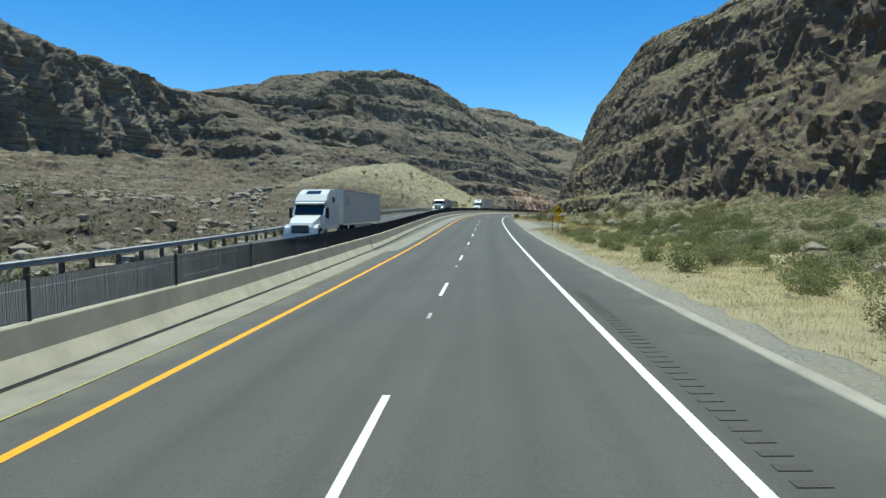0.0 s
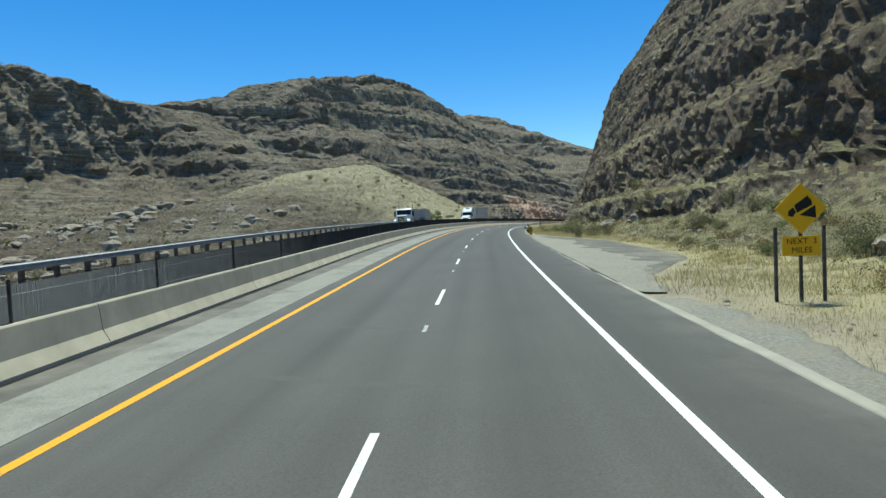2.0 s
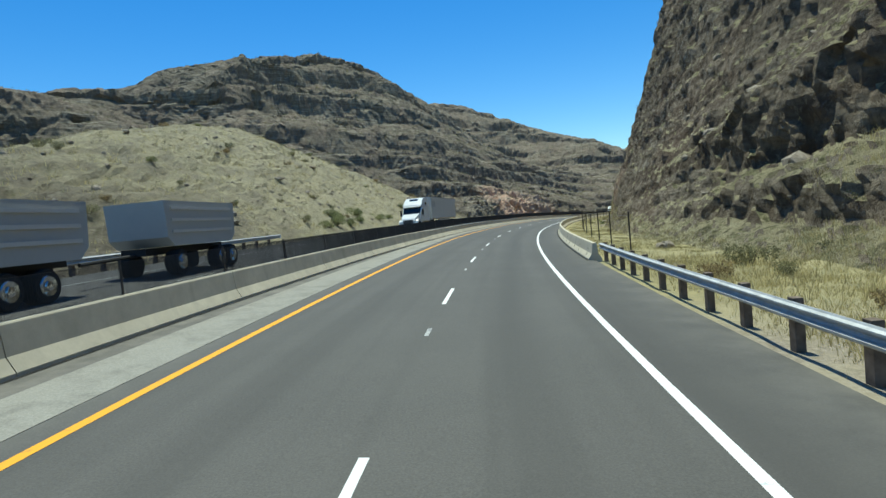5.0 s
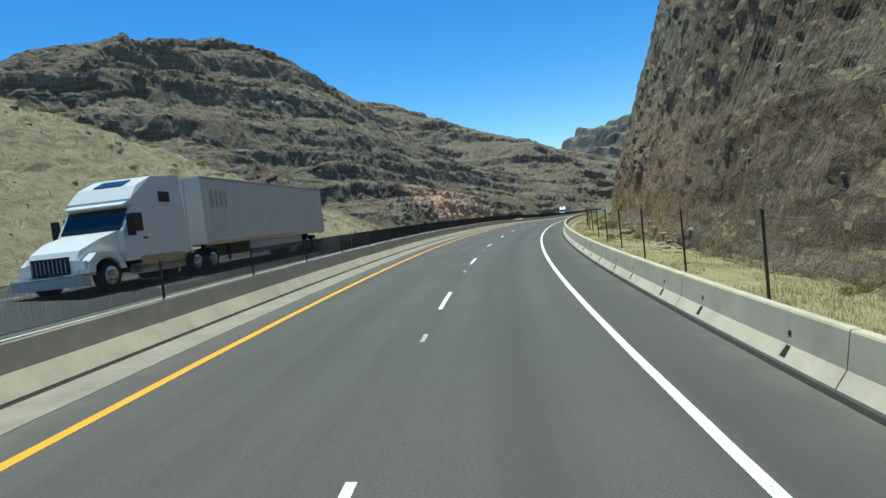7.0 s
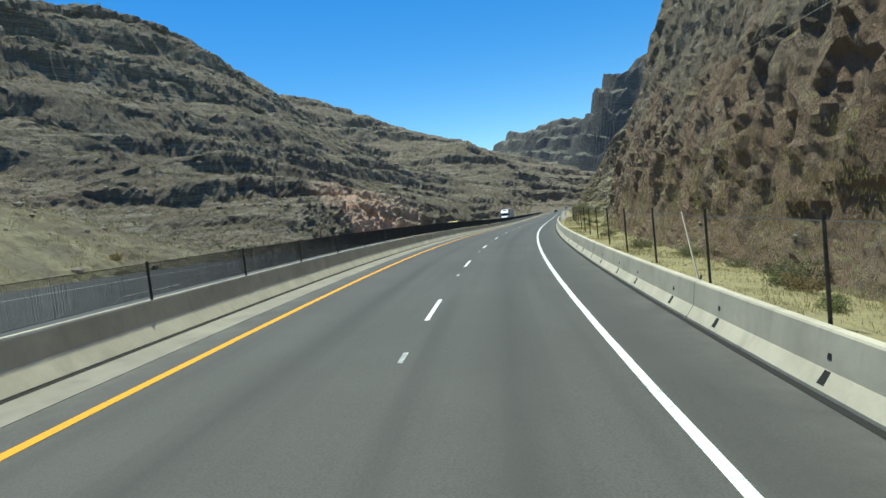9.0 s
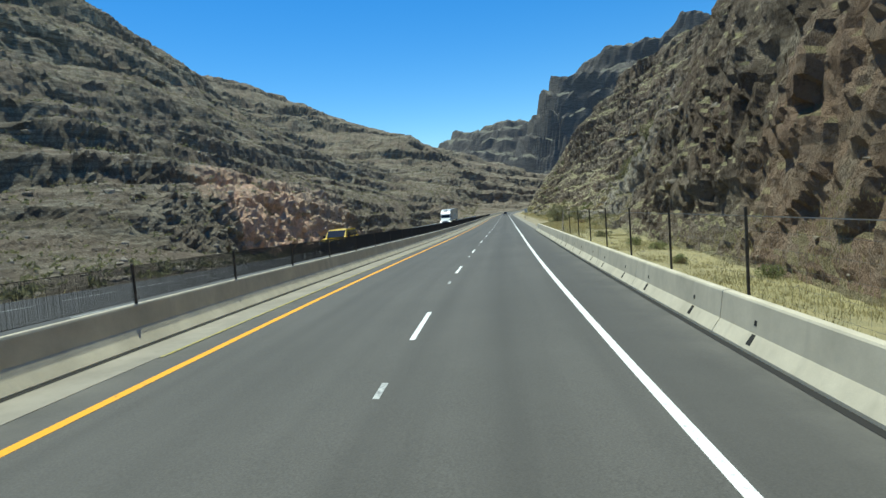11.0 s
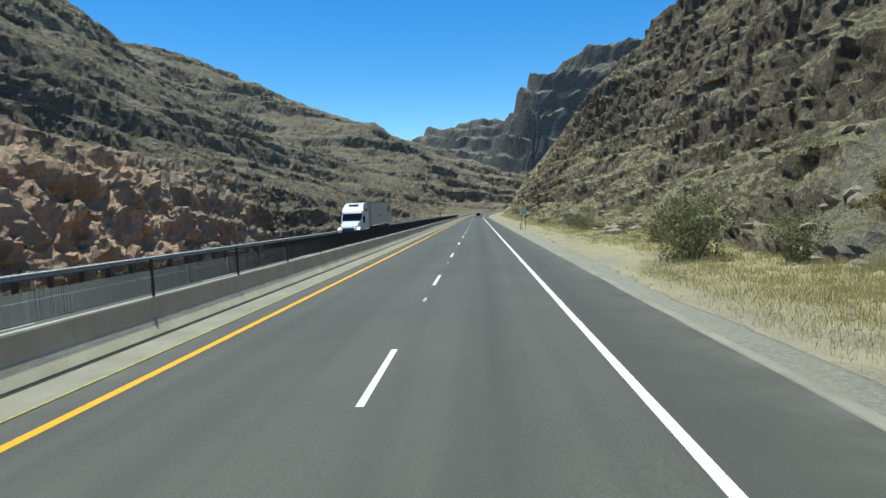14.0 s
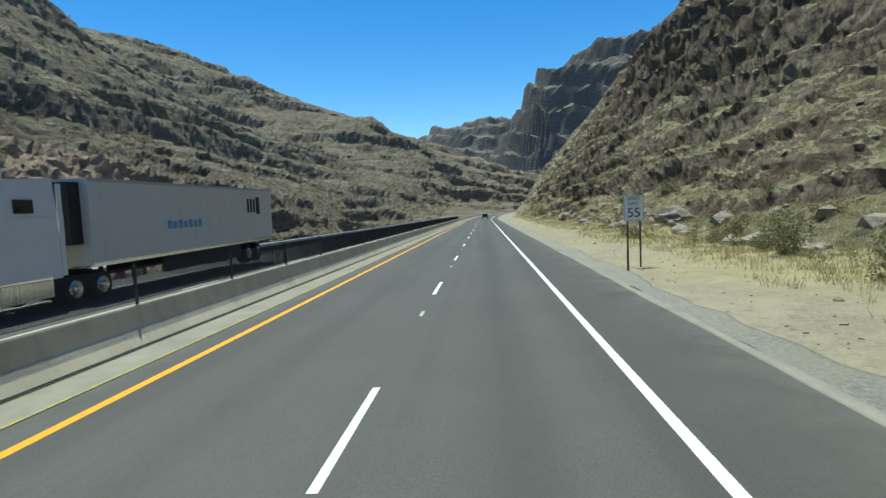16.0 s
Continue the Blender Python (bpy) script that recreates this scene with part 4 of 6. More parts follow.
for s0, s1, mat in ((-160, 104, KERB), (341, 800, GUTTER)):
    rows = stations(s0, s1, .6 if s1 < 200 else 1.2)
    inner, outer = 4.13 + .05 * wavy(rows, 201, 1.4), 4.40 - .17 * smoothstep(60, 72, rows) * (rows < 200) + .10 * wavy(rows, 202, 1.1) + .06 * wavy(rows, 203, 6)
    pts = np.stack([on_road(rows, inner, -.2), on_road(rows, inner, .012), on_road(rows, inner + .05, .022), on_road(rows, outer - .04, .022), on_road(rows, outer, .0), on_road(rows, outer + .05, -.2)], 1) + side(rows)[:, None]
    curb = grid_object("kerb", pts, mat, True, True)
    tagged(curb, "crumbling pale pavement edge along the shoulder", "kerb", kind="structure")


def turnout_edge(v):
    """Offset of the worn turnout's outer edge."""
    return 4.3 + 6.2 * smoothstep(66, 82, v) * (1 - smoothstep(97, 119, v))


rows = stations(64, 120, 1)
wide = turnout_edge(rows) + .5 * wavy(rows, 91, 4) * smoothstep(64, 72, rows)
cut = np.linspace(0, 1, 14)
pts = np.stack([on_road(rows, 4.2 + (wide - 4.2) * f, -.003 - .05 * f) for f in cut] + [on_road(rows, wide + .25, -.3)], 1)
pull = grid_object("pavement", pts, DUSTY, True, True)
tagged(pull, "worn asphalt turnout beside the highway", "pavement", kind="structure")


def lay_gravel(s0, s1, width, paved):
    """A strip of loose grey gravel along the pavement's edge, lying on what is under it."""
    r = np.where((RS[:, 0] > s0) & (RS[:, 0] < s1))[0]
    v = RS[r, 0]
    w = np.maximum(width(v) * (1 + .45 * wavy(v, 211, 3.0) + .35 * wavy(v, 212, .9)), .15)
    cols = []
    for f, lift in ((0, .03), (.25, .035), (.5, .03), (.75, .028), (.95, .022), (1.0, -.06)):
        d = (4.26 if paved else 4.43) + w * f
        ground = np.stack([[np.interp(dd, RD[i], RP[i, :, k]) for k in range(3)] for i, dd in zip(r, d)])
        under = on_road(v, d)
        if paved:
            ground[:, 2] = np.maximum(ground[:, 2], under[:, 2] - .003 - .05 * np.clip((d - 4.2) / np.maximum(turnout_edge(v) - 4.2, .3), 0, 1))
        ground[:, :2] = under[:, :2]
        ground[:, 2] += lift + .015 * wavy(v + 31 * f, 213, .5)
        cols.append(ground)
    ob = grid_object("gravel", np.stack(cols, 1), GRAVEL, True, True)
    return tagged(ob, "loose grey gravel beside the pavement's edge", "gravel", kind="structure")


lay_gravel(-9, 66, lambda v: 1.15 + 0 * v, False)
lay_gravel(66.4, 112, lambda v: .9 + 1.9 * smoothstep(66, 78, v) * (1 - smoothstep(95, 112, v)), True)
lay_gravel(341.5, 558, lambda v: .9 + 0 * v, False)

# rumble strip
bm = bmesh.new()
for k in range(48):
    s = 2 + k * 0.31
    p = [on_road(s + a, d, .009) for a, d in ((0, 2.4), (.14, 2.4), (.14, 2.7), (0, 2.7))]
    bm.faces.new([bm.verts.new(q) for q in p])
rumble = part("rumble_strip", bm, MILLED, None)
tagged(rumble, "row of milled rumble grooves in the shoulder", "rumble strip", kind="stuff")


# ---- glare screen on the median barrier ----
def screen_panel(s0, s1, spacing):
    t = thing("glare_screen", "dark mesh glare screen on steel posts atop the barrier", "screen", "glare screen panels")
    bm = bmesh.new()
    c = -7.29 + float(median(s0))
    turn = (float(median(s1)) - float(median(s0))) / (s1 - s0)
    p = on_road(s0, c, .74)
    tube(bm, p, p + np.array([0, 0, .92]), .032, n=8)
    part("post", bm, DARK_POST, t)
    n = int((s1 - s0) / spacing)
    ss = s0 + (np.arange(n) + .5 + .45 * lattice(np.arange(n), int(s0 * 10), 0, 7)) * spacing
    cc = c + turn * (ss - s0)
    a, b = on_road(ss, cc + .001, .9), on_road(ss, cc + .001 - spacing * .4, .9)
    up = np.array([0, 0, .72])
    v = np.stack([a, b, b + up, a + up], 1).reshape(-1, 3)
    rail = [on_road(np.array([s0, s1]), np.array([c, -7.29 + float(median(s1))]), z) for z in (.9, .91, 1.61, 1.62)]
    v = np.concatenate([v] + [np.stack([rail[i][0], rail[i][1], rail[i + 1][1], rail[i + 1][0]]) for i in (0, 2)])
    f = [(4 * i, 4 * i + 1, 4 * i + 2, 4 * i + 3) for i in range(n + 2)]
    mesh_object("mesh", v, f, SCREEN, parent=t)["kind"] = "stuff"


s = -23.0
while s < 560:
    screen_panel(s, s + 4.55, 0.012 if s < 440 else 0.05)
    s += 4.55


# ---- guardrails ----
WAVE = ((0, .0), (.02, .03), (.085, .055), (.085, .085), (.02, .12), (.0, .155), (.02, .19), (.085, .225), (.085, .255), (.02, .28), (0, .31))


def guardrail(s0, s1, d, way, base, zoff, label):
    t = thing("guardrail", label, "guardrail")
    sec = [(d + way * (w + .16), z + .42 + zoff) for w, z in WAVE]
    rail = sweep("rail", stations(s0, s1, 3), sec + [(a - way * .012, b) for a, b in sec[::-1]], GALV, base=base, smooth=False)
    rail.parent = t
    bm = boxed(-.08, .08, -.10, .10, -.5, .76, bevel=.01)
    first = None
    for s in np.arange(s0 + .5, s1, 1.905):
        m = stand(float(s), d, zoff + (float(base(s)) if base else 0))
        if first is None:
            first = part("post", bm, WOOD_POST, t)
            first.matrix_basis = m
            bm2 = boxed(-.07, .07, -.09, .09, 0, 0.34)
        else:
            o = first.copy()
            scene.collection.objects.link(o)
            o.matrix_basis = m
    bm2.free()
    return t


guardrail(-40, 168, -18.6, 1, opp, 0, "galvanised steel guardrail on wooden posts beside the far carriageway")
guardrail(338, 640, -18.4, 1, opp, 0, "galvanised steel guardrail on wooden posts above the river gorge")
gr = guardrail(116.3, 151.5, 4.75, -1, None, 0.05, "short galvanised steel guardrail leading to the concrete barrier")
YELLOW_SIGN = painted("yellow_sign_sheet", (0.80, 0.42, 0.01), (0.6, 0.32, 0.02), 0.1, 5)
BLACK = Mat("black_paint", 0.6).color((0.012, 0.012, 0.012)).m
WHITE_SIGN = painted("white_sign_sheet", (0.72, 0.74, 0.72), (0.55, 0.56, 0.53), 0.25, 6)
marker = thing("object_marker", "black and yellow striped marker on the guardrail end", "road sign", m=stand(116.0, 4.6, .05))
part("panel", boxed(-.24, .24, -.015, .015, .12, .86, bevel=.01), YELLOW_SIGN, marker)
for k in range(4):
    z = .16 + k * .19
    bm = bmesh.new()
    bm.faces.new([bm.verts.new((x, -.019, min(zz, .85))) for x, zz in ((-.23, z), (.23, z + .22), (.23, z + .31), (-.23, z + .09))])
    part("stripe", bm, BLACK, marker)


# ---- rockfall fence and drape ----
def fence_bay(s, step):
    d = 6.75
    t = thing("rockfall_fence", "wire mesh rockfall fence bay on a dark steel post", "fence", "rockfall fence bays")
    z0 = -.45
    bm = bmesh.new()
    p = on_road(s, d, z0)
    tube(bm, p, p + np.array([0, 0, 2.6]), .043, .04, 8)
    part("post", bm, DARK_POST, t)
    v, f = [], []

    def strip(a, b, w):
        k = len(v)
        v.extend([a, b, b + w, a + w])
        f.append((k, k + 1, k + 2, k + 3))

    n = int(step / .3)
    for i in range(n):
        a = on_road(s + i * .3, d, z0 + .4)
        h = on_road(s + i * .3 + .005, d, z0 + .4) - a
        strip(a, a + np.array([0, 0, 1.95]), h)
    for z in np.arange(.4, 2.4, .4):
        strip(on_road(s, d, z0 + z), on_road(s + step, d, z0 + z), np.array([0, 0, .006]))
    strip(on_road(s, d, z0 + 2.36), on_road(s + step, d, z0 + 2.36), np.array([0, 0, .025]))
    mesh_object("wire_mesh", v, f, NETTING, parent=t)["kind"] = "stuff"


for k in range(28):
    fence_bay(155.75 + k * 6.75, 6.75)
PALE_POLE = Mat("bare_galvanised_pole", 0.5, 0.4).color((0.22, 0.195, 0.16)).m
for s, d in ((246.5, 6.9), (338.5, 6.9)):
    brace = bmesh.new()
    a, b = on_road(s, d, 2.0), on_road(s - 3.1, d - .5, -.3)
    tube(brace, a, b, .035, .035, 8)
    ob = part("brace_pole", brace, PALE_POLE, None)
    tagged(ob, "pale steel brace pole leaning on the rockfall fence", "pole", "fence braces")

# ---- drape net over the cliff ----
near_cliff = (RS > 186) & (RS < 296)
rowsel = np.where(near_cliff[:, 0])[0]
v, f = [], []
bottom = []
for r in rowsel:
    s = RS[r, 0]
    low = 7.5 + 3.0 * smoothstep(225, 252, s) - 1.5 * smoothstep(262, 290, s) + .5 * math.sin(s * .22)
    cols = np.where((RP[r, :, 2] > low) & (RD[r] < 60))[0]
    line = RP[r, cols[::2]] + on_road(s, -.35) * np.array([1, 1, 0]) - on_road(s, 0) * np.array([1, 1, 0])
    for _ in range(14):
        line[1:-1] = line[1:-1] * .4 + (line[:-2] + line[2:]) * .3
    bottom.append(line[0])
    w = (on_road(s + .02, 0) - on_road(s, 0))
    k = len(v)
    v.extend(line)
    v.extend(line + w)
    n = len(line)
    f.extend((k + i, k + i + 1, k + n + i + 1, k + n + i) for i in range(n - 1))
drape = mesh_object("rockfall_drape", v, f, DRAPE)
tagged(drape, "grey wire drape net hung over the rock face", "net", kind="stuff")
bm = bmesh.new()
bottom = np.array(bottom)
for _ in range(150):
    bottom[1:-1] = bottom[1:-1] * .4 + (bottom[:-2] + bottom[2:]) * .3
for a, b in zip(bottom[:-1:2], bottom[2::2]):
    tube(bm, a, b, .012, n=5)
cable = part("edge_cable", bm, DRAPE, None)
tagged(cable, "steel edge cable along the foot of the drape net", "cable")


# ---- plants and stones ----
def leaf_material(name, dark, light):
    m = Mat(name, 0.85, spec=0.15)
    geo = m.node("NewGeometry")
    c = m.ramp(geo.outputs["Random Per Island"], (0.0, dark), (0.6, light), (1.0, tuple(v * 1.3 for v in light)))
    info = m.node("ObjectInfo")
    c = m.mix(m.ramp(info.outputs["Random"], (0.0, 0.0), (1.0, 0.5)), c, tuple(v * 0.7 for v in light))
    m.color(c)
    tr, mx = m.node("BsdfTranslucent"), m.node("MixShader")         # thin leaves let light through
    m.link(c, tr.inputs["Color"])
    mx.inputs[0].default_value = 0.45
    m.link(m.b.outputs[0], mx.inputs[1])
    m.link(tr.outputs[0], mx.inputs[2])
    m.link(mx.outputs[0], m.t.nodes["Material Output"].inputs["Surface"])
    return m.m


GREEN = leaf_material("shrub_green", (0.11, 0.13, 0.055), (0.28, 0.295, 0.135))
OLIVE = leaf_material("shrub_olive", (0.10, 0.098, 0.05), (0.25, 0.24, 0.13))
VERGE = leaf_material("yellow_green_grass", (0.24, 0.21, 0.10), (0.46, 0.40, 0.20))
DRY = leaf_material("dry_brush", (0.14, 0.10, 0.05), (0.32, 0.25, 0.13))
STRAW = leaf_material("straw_grass", (0.30, 0.255, 0.12), (0.54, 0.46, 0.23))
STEM = Mat("woody_stem", 0.9).color((0.13, 0.10, 0.075)).m
_m = Mat("boulder_rock", 0.95, spec=0.15)
_n = _m.noise(3.0, 6, 0.75)
BOULDER = _m.color(_m.ramp(_n, (0.3, (0.15, 0.12, 0.09)), (0.5, (0.32, 0.27, 0.205)), (0.72, (0.47, 0.42, 0.34)))).bump(_n, 0.8, 0.1).m
rng = np.random.default_rng(7)


def leaf_quads(n, rx, rz, size, up=0.5, lumps=6):
    """Leaves in several rounded lumps, with gaps between them."""
    c = rng.normal(size=(lumps, 3)) * (rx * .42, rx * .42, rz * .22) + (0, 0, rz * .55)
    i = rng.integers(0, lumps, n)
    d = rng.normal(size=(n, 3))
    d /= np.linalg.norm(d, axis=1, keepdims=True)
    p = c[i] + d * np.array([rx, rx, rz]) * .42 * rng.uniform(.55, 1.05, (n, 1))
    p[:, 2] = np.maximum(p[:, 2], size * .6 + rng.uniform(0, .1 * rz, n))
    a = rng.normal(size=(n, 3)) + (0, 0, up)
    a /= np.linalg.norm(a, axis=1, keepdims=True)
    b = np.cross(a, rng.normal(size=(n, 3)))
    b /= np.linalg.norm(b, axis=1, keepdims=True)
    s = size * rng.uniform(.6, 1.4, (n, 1))
    return np.stack([p - a * s, p + b * s * .45, p + a * s, p - b * s * .45], 1)


def quads_mesh(name, q, material):
    ob = mesh_object(name, q.reshape(-1, 3), [(4 * i, 4 * i + 1, 4 * i + 2, 4 * i + 3) for i in range(len(q))], material)
    return ob


def shrub(name, material, label, w, h, leaves, size):
    t = thing(name, label, "shrub", "roadside shrubs")
    quads_mesh("foliage", leaf_quads(leaves, w, h, size, .6), material).parent = t
    bm = bmesh.new()
    for k in range(7):
        a = rng.uniform(0, 6.28)
        tube(bm, (0, 0, -.15), (math.cos(a) * w * .45, math.sin(a) * w * .45, h * rng.uniform(.5, .85)), .018, .006, 4)
    part("stem", bm, STEM, t)
    return t


KINDS = [shrub("shrub", GREEN, "bright green rounded desert shrub on gravel", .75, .8, 1500, .042),
         shrub("shrub", OLIVE, "grey-olive desert shrub among dry grass", .8, .75, 1300, .042),
         shrub("shrub", GREEN, "low spreading green shrub beside the road", 1.1, .65, 1800, .045),
         shrub("shrub", DRY, "dry tan brush clump on stony ground", .7, .5, 1000, .045),
         shrub("shrub", OLIVE, "tall loose olive bush at the slope's foot", 1.0, 1.3, 1900, .05)]
for k in KINDS:
    k.matrix_world = pose(0, 0, 0)
used = [False] * len(KINDS)


def spot(P, S, D, s, d):
    """The terrain's place nearest to a station and offset."""
    r = int(np.argmin(abs(S[:, 0] - s)))
    c = int(np.argmin(abs(D[r] - d)))
    return P[r, c]


def plant(kind, p, scale):
    m = Matrix.LocRotScale(Vector((p[0], p[1], p[2] - .05)), Euler((0, 0, rng.uniform(0, 6.28))), None)
    if not used[kind]:
        used[kind] = True
        ob = KINDS[kind]
    else:
        ob = copy_thing(KINDS[kind], m)
    ob.matrix_basis = m @ Matrix.Diagonal((scale, scale, scale * rng.uniform(.85, 1.2), 1))
    return ob


def planting(n, s0, s1, d0, d1, kinds, lo, hi, P, S, D, bias=1.0):
    for _ in range(n):
        s = rng.uniform(s0, s1)
        d = d0 + (d1 - d0) * rng.uniform(0, 1) ** bias
        plant(int(rng.choice(kinds)), spot(P, S, D, s, d), rng.uniform(lo, hi))


planting(92, 8, 62, 7.4, 20, (0, 0, 2, 2, 1), .6, 1.15, RP, RS, RD)
planting(18, 50, 66, 8.0, 26, (0, 2, 1, 3), .7, 1.3, RP, RS, RD)
planting(34, 66, 104, 12, 26, (1, 1, 3, 0, 4), .6, 1.1, RP, RS, RD)
planting(24, 109, 132, 9, 20, (1, 3, 4), .6, .95, RP, RS, RD)
planting(12, 128, 150, 6.0, 11, (0, 1, 3), .6, 1.1, RP, RS, RD)
planting(22, 155, 340, 7.6, 10, (1, 3, 0), .45, .9, RP, RS, RD)
planting(34, 342, 404, 11.5, 22, (1, 4, 0, 3, 1), .7, 1.4, RP, RS, RD)
for s_, d_, k_, a_ in ((377.5, 9.3, 4, 2.0), (379.8, 10.6, 4, 1.7), (383, 11.2, 1, 1.5), (390, 11.8, 4, 1.0), (418.5, 11.6, 4, 1.4), (416, 12.5, 1, 1.5), (425.5, 11.6, 4, 1.1), (429, 12.2, 1, 1.3), (433, 11.5, 1, .9), (124, 10.4, 4, 1.7), (120, 12, 1, 1.4), (243, 9.3, 1, 1.1)):
    plant(k_, spot(RP, RS, RD, s_, d_), a_)          # large single bushes
planting(60, 400, 540, 10, 26, (1, 0, 4, 3), .6, 1.3, RP, RS, RD)
planting(56, 150, 262, -48, -21, (0, 1, 1, 3), .5, 1.1, LP, LS, LD)
planting(9, 182, 206, -24, -20.5, (0, 2), 1.0, 1.5, LP, LS, LD)


def scatter(P, S, D, n, want, seed):
    """Random places on a terrain sheet, by area, where want(s, d, place, slope) holds."""
    g = np.random.default_rng(seed)
    e1, e2 = P[1:, :-1] - P[:-1, :-1], P[:-1, 1:] - P[:-1, :-1]
    c = np.cross(e1, e2)
    area = np.linalg.norm(c, axis=-1)
    flat = abs(c[..., 2]) / (area + 1e-9)
    w = area * want(S[:-1, :-1], D[:-1, :-1], P[:-1, :-1], flat)
    cum = np.cumsum(w.ravel())
    i = np.searchsorted(cum, g.uniform(0, cum[-1], n))
    r, cc = np.unravel_index(np.minimum(i, w.size - 1), w.shape)
    u, v = g.uniform(size=(2, n, 1))
    return P[r, cc] + e1[r, cc] * u + e2[r, cc] * v


def tufts(places, count, radius, height, width, material, name, label, seed):
    """Grass: blades that rise and lean out of each place."""
    g = np.random.default_rng(seed)
    n = len(places) * count
    b = np.repeat(places, count, 0) + np.c_[g.normal(size=(n, 2)) * radius, np.zeros(n)]
    h = height * g.uniform(.5, 1.3, n)
    lean = g.normal(size=(n, 2)) * .4 * h[:, None]
    a = g.uniform(0, 6.28, n)
    side = np.c_[np.cos(a), np.sin(a), np.zeros(n)] * width
    top = b + np.c_[lean, h]
    b = b - (0, 0, .06)
    q = np.stack([b - side, b + side, top], 1)
    ob = mesh_object(name, q.reshape(-1, 3), [(3 * i, 3 * i + 1, 3 * i + 2) for i in range(n)], material)
    return tagged(ob, label, "grass", kind="stuff")


def brush(places, radius, leaves, size, material, name, label, seed):
    """Many small far shrubs, each a loose cluster of leaf clumps."""
    global rng
    keep, rng = rng, np.random.default_rng(seed)
    base = [leaf_quads(leaves, 1.0, .9, size, .5, 4) for _ in range(12)]
    out = [base[int(rng.integers(12))] * (radius * rng.uniform(.5, 1.35)) + p for p in places]
    rng = keep
    ob = quads_mesh(name, np.concatenate(out), material)
    return tagged(ob, label, "shrubs", kind="stuff")


roadside = scatter(RP, RS, RD, 7500, lambda s, d, p, f: ((s > -2) & (s < 150) & (d > 5.0) & (d < 13)) * np.clip((d - 4.4) / 1.6, .1, 1) * (d > turnout_edge(s) + .3), 3)
tufts(roadside, 22, .28, .12, .007, STRAW, "dry_grass", "straw-coloured dry grass along the shoulder", 5)
verge = scatter(RP, RS, RD, 11000, lambda s, d, p, f: ((s > 128) & (s < 345) & (d > 4.9) & (d < 11.5)) * (.08 + smoothstep(-.25, .2, fbm(p / 2.6, 3, 77))), 4)
tufts(verge, 11, .22, .13, .011, VERGE, "dry_grass", "straw-coloured dry grass behind the roadside barrier", 6)
verge = scatter(RP, RS, RD, 9000, lambda s, d, p, f: ((s > 342) & (s < 560) & (d > 7.5) & (d < 20)) * (f > .8) * np.clip((d - 7) / 4, 0, 1), 8)
tufts(verge, 14, .25, .26, .014, STRAW, "dry_grass", "yellow dry grass on the sandy verge", 9)
tufts(scatter(RP, RS, RD, 4200, lambda s, d, p, f: ((s > 341.5) & (s < 374 + 3 * np.sin(d)) & (d > 5.3) & (d < 15)) * np.clip((d - 4.6) / 2, .2, 1), 81), 14, .25, .16, .010, STRAW, "dry_grass", "thick golden grass beyond the barrier's end", 82)
slope = scatter(RP, RS, RD, 5000, lambda s, d, p, f: ((s > 0) & (s < 560) & (d > np.where((s > 150) & (s < 345), 15, 11)) & (d < 75)) * (f > .62), 10)
tufts(slope, 9, .25, .26, .014, STRAW, "dry_grass", "dry grass on the rock ledges", 11)
tufts(scatter(RP, RS, RD, 2600, lambda s, d, p, f: ((s > 66) & (s < 152) & (d > turnout_edge(s) + .8) & (d < 21)) * (f > .7), 42), 9, .25, .34, .016, STRAW, "dry_grass", "tall yellow grass at the edge of the turnout", 43)
brush(scatter(RP, RS, RD, 1300, lambda s, d, p, f: ((s > 0) & (s < 560) & (d > np.where((s > 150) & (s < 345), 15, 10)) & (d < 40)) * (f > .6), 52), .55, 70, .10, OLIVE, "scrub", "small olive scrub on the slope's foot", 53)
brush(scatter(RP, RS, RD, 2600, lambda s, d, p, f: ((s > 0) & (s < 700) & (d > 38) & (d < 110)) * (f > .55), 12), .62, 16, .30, OLIVE, "scrub", "small olive scrub scattered over the canyon ledges", 13)
brush(scatter(RP, RS, RD, 1000, lambda s, d, p, f: ((s > 0) & (s < 66) & (d > 9) & (d < 30)) * (f > .6), 14), .45, 60, .11, GREEN, "scrub", "green scrub covering the stony flat", 15)
brush(scatter(LP, LS, LD, 19000, lambda s, d, p, f: ((s > 10) & (s < 1000) & (d < -24) & (d > -330)) * ~((s > 130) & (s < 300) & (d > -95)) * (f > .6) / (1 + abs(d) / 220), 16), .8, 10, .36, OLIVE, "scrub", "grey-olive scrub dotted over the mountainside", 17)
brush(scatter(LP, LS, LD, 2000, lambda s, d, p, f: ((s > 130) & (s < 300) & (d < -22) & (d > -95)) * 1.0, 18), .42, 64, .085, OLIVE, "scrub", "small scrub dotted over the pale hill", 19)
tufts(scatter(LP, LS, LD, 4000, lambda s, d, p, f: ((s > 130) & (s < 300) & (d < -19.5) & (d > -70)) * 1.0, 20), 6, .3, .4, .03, STRAW, "dry_grass", "pale dry grass on the hill", 21)


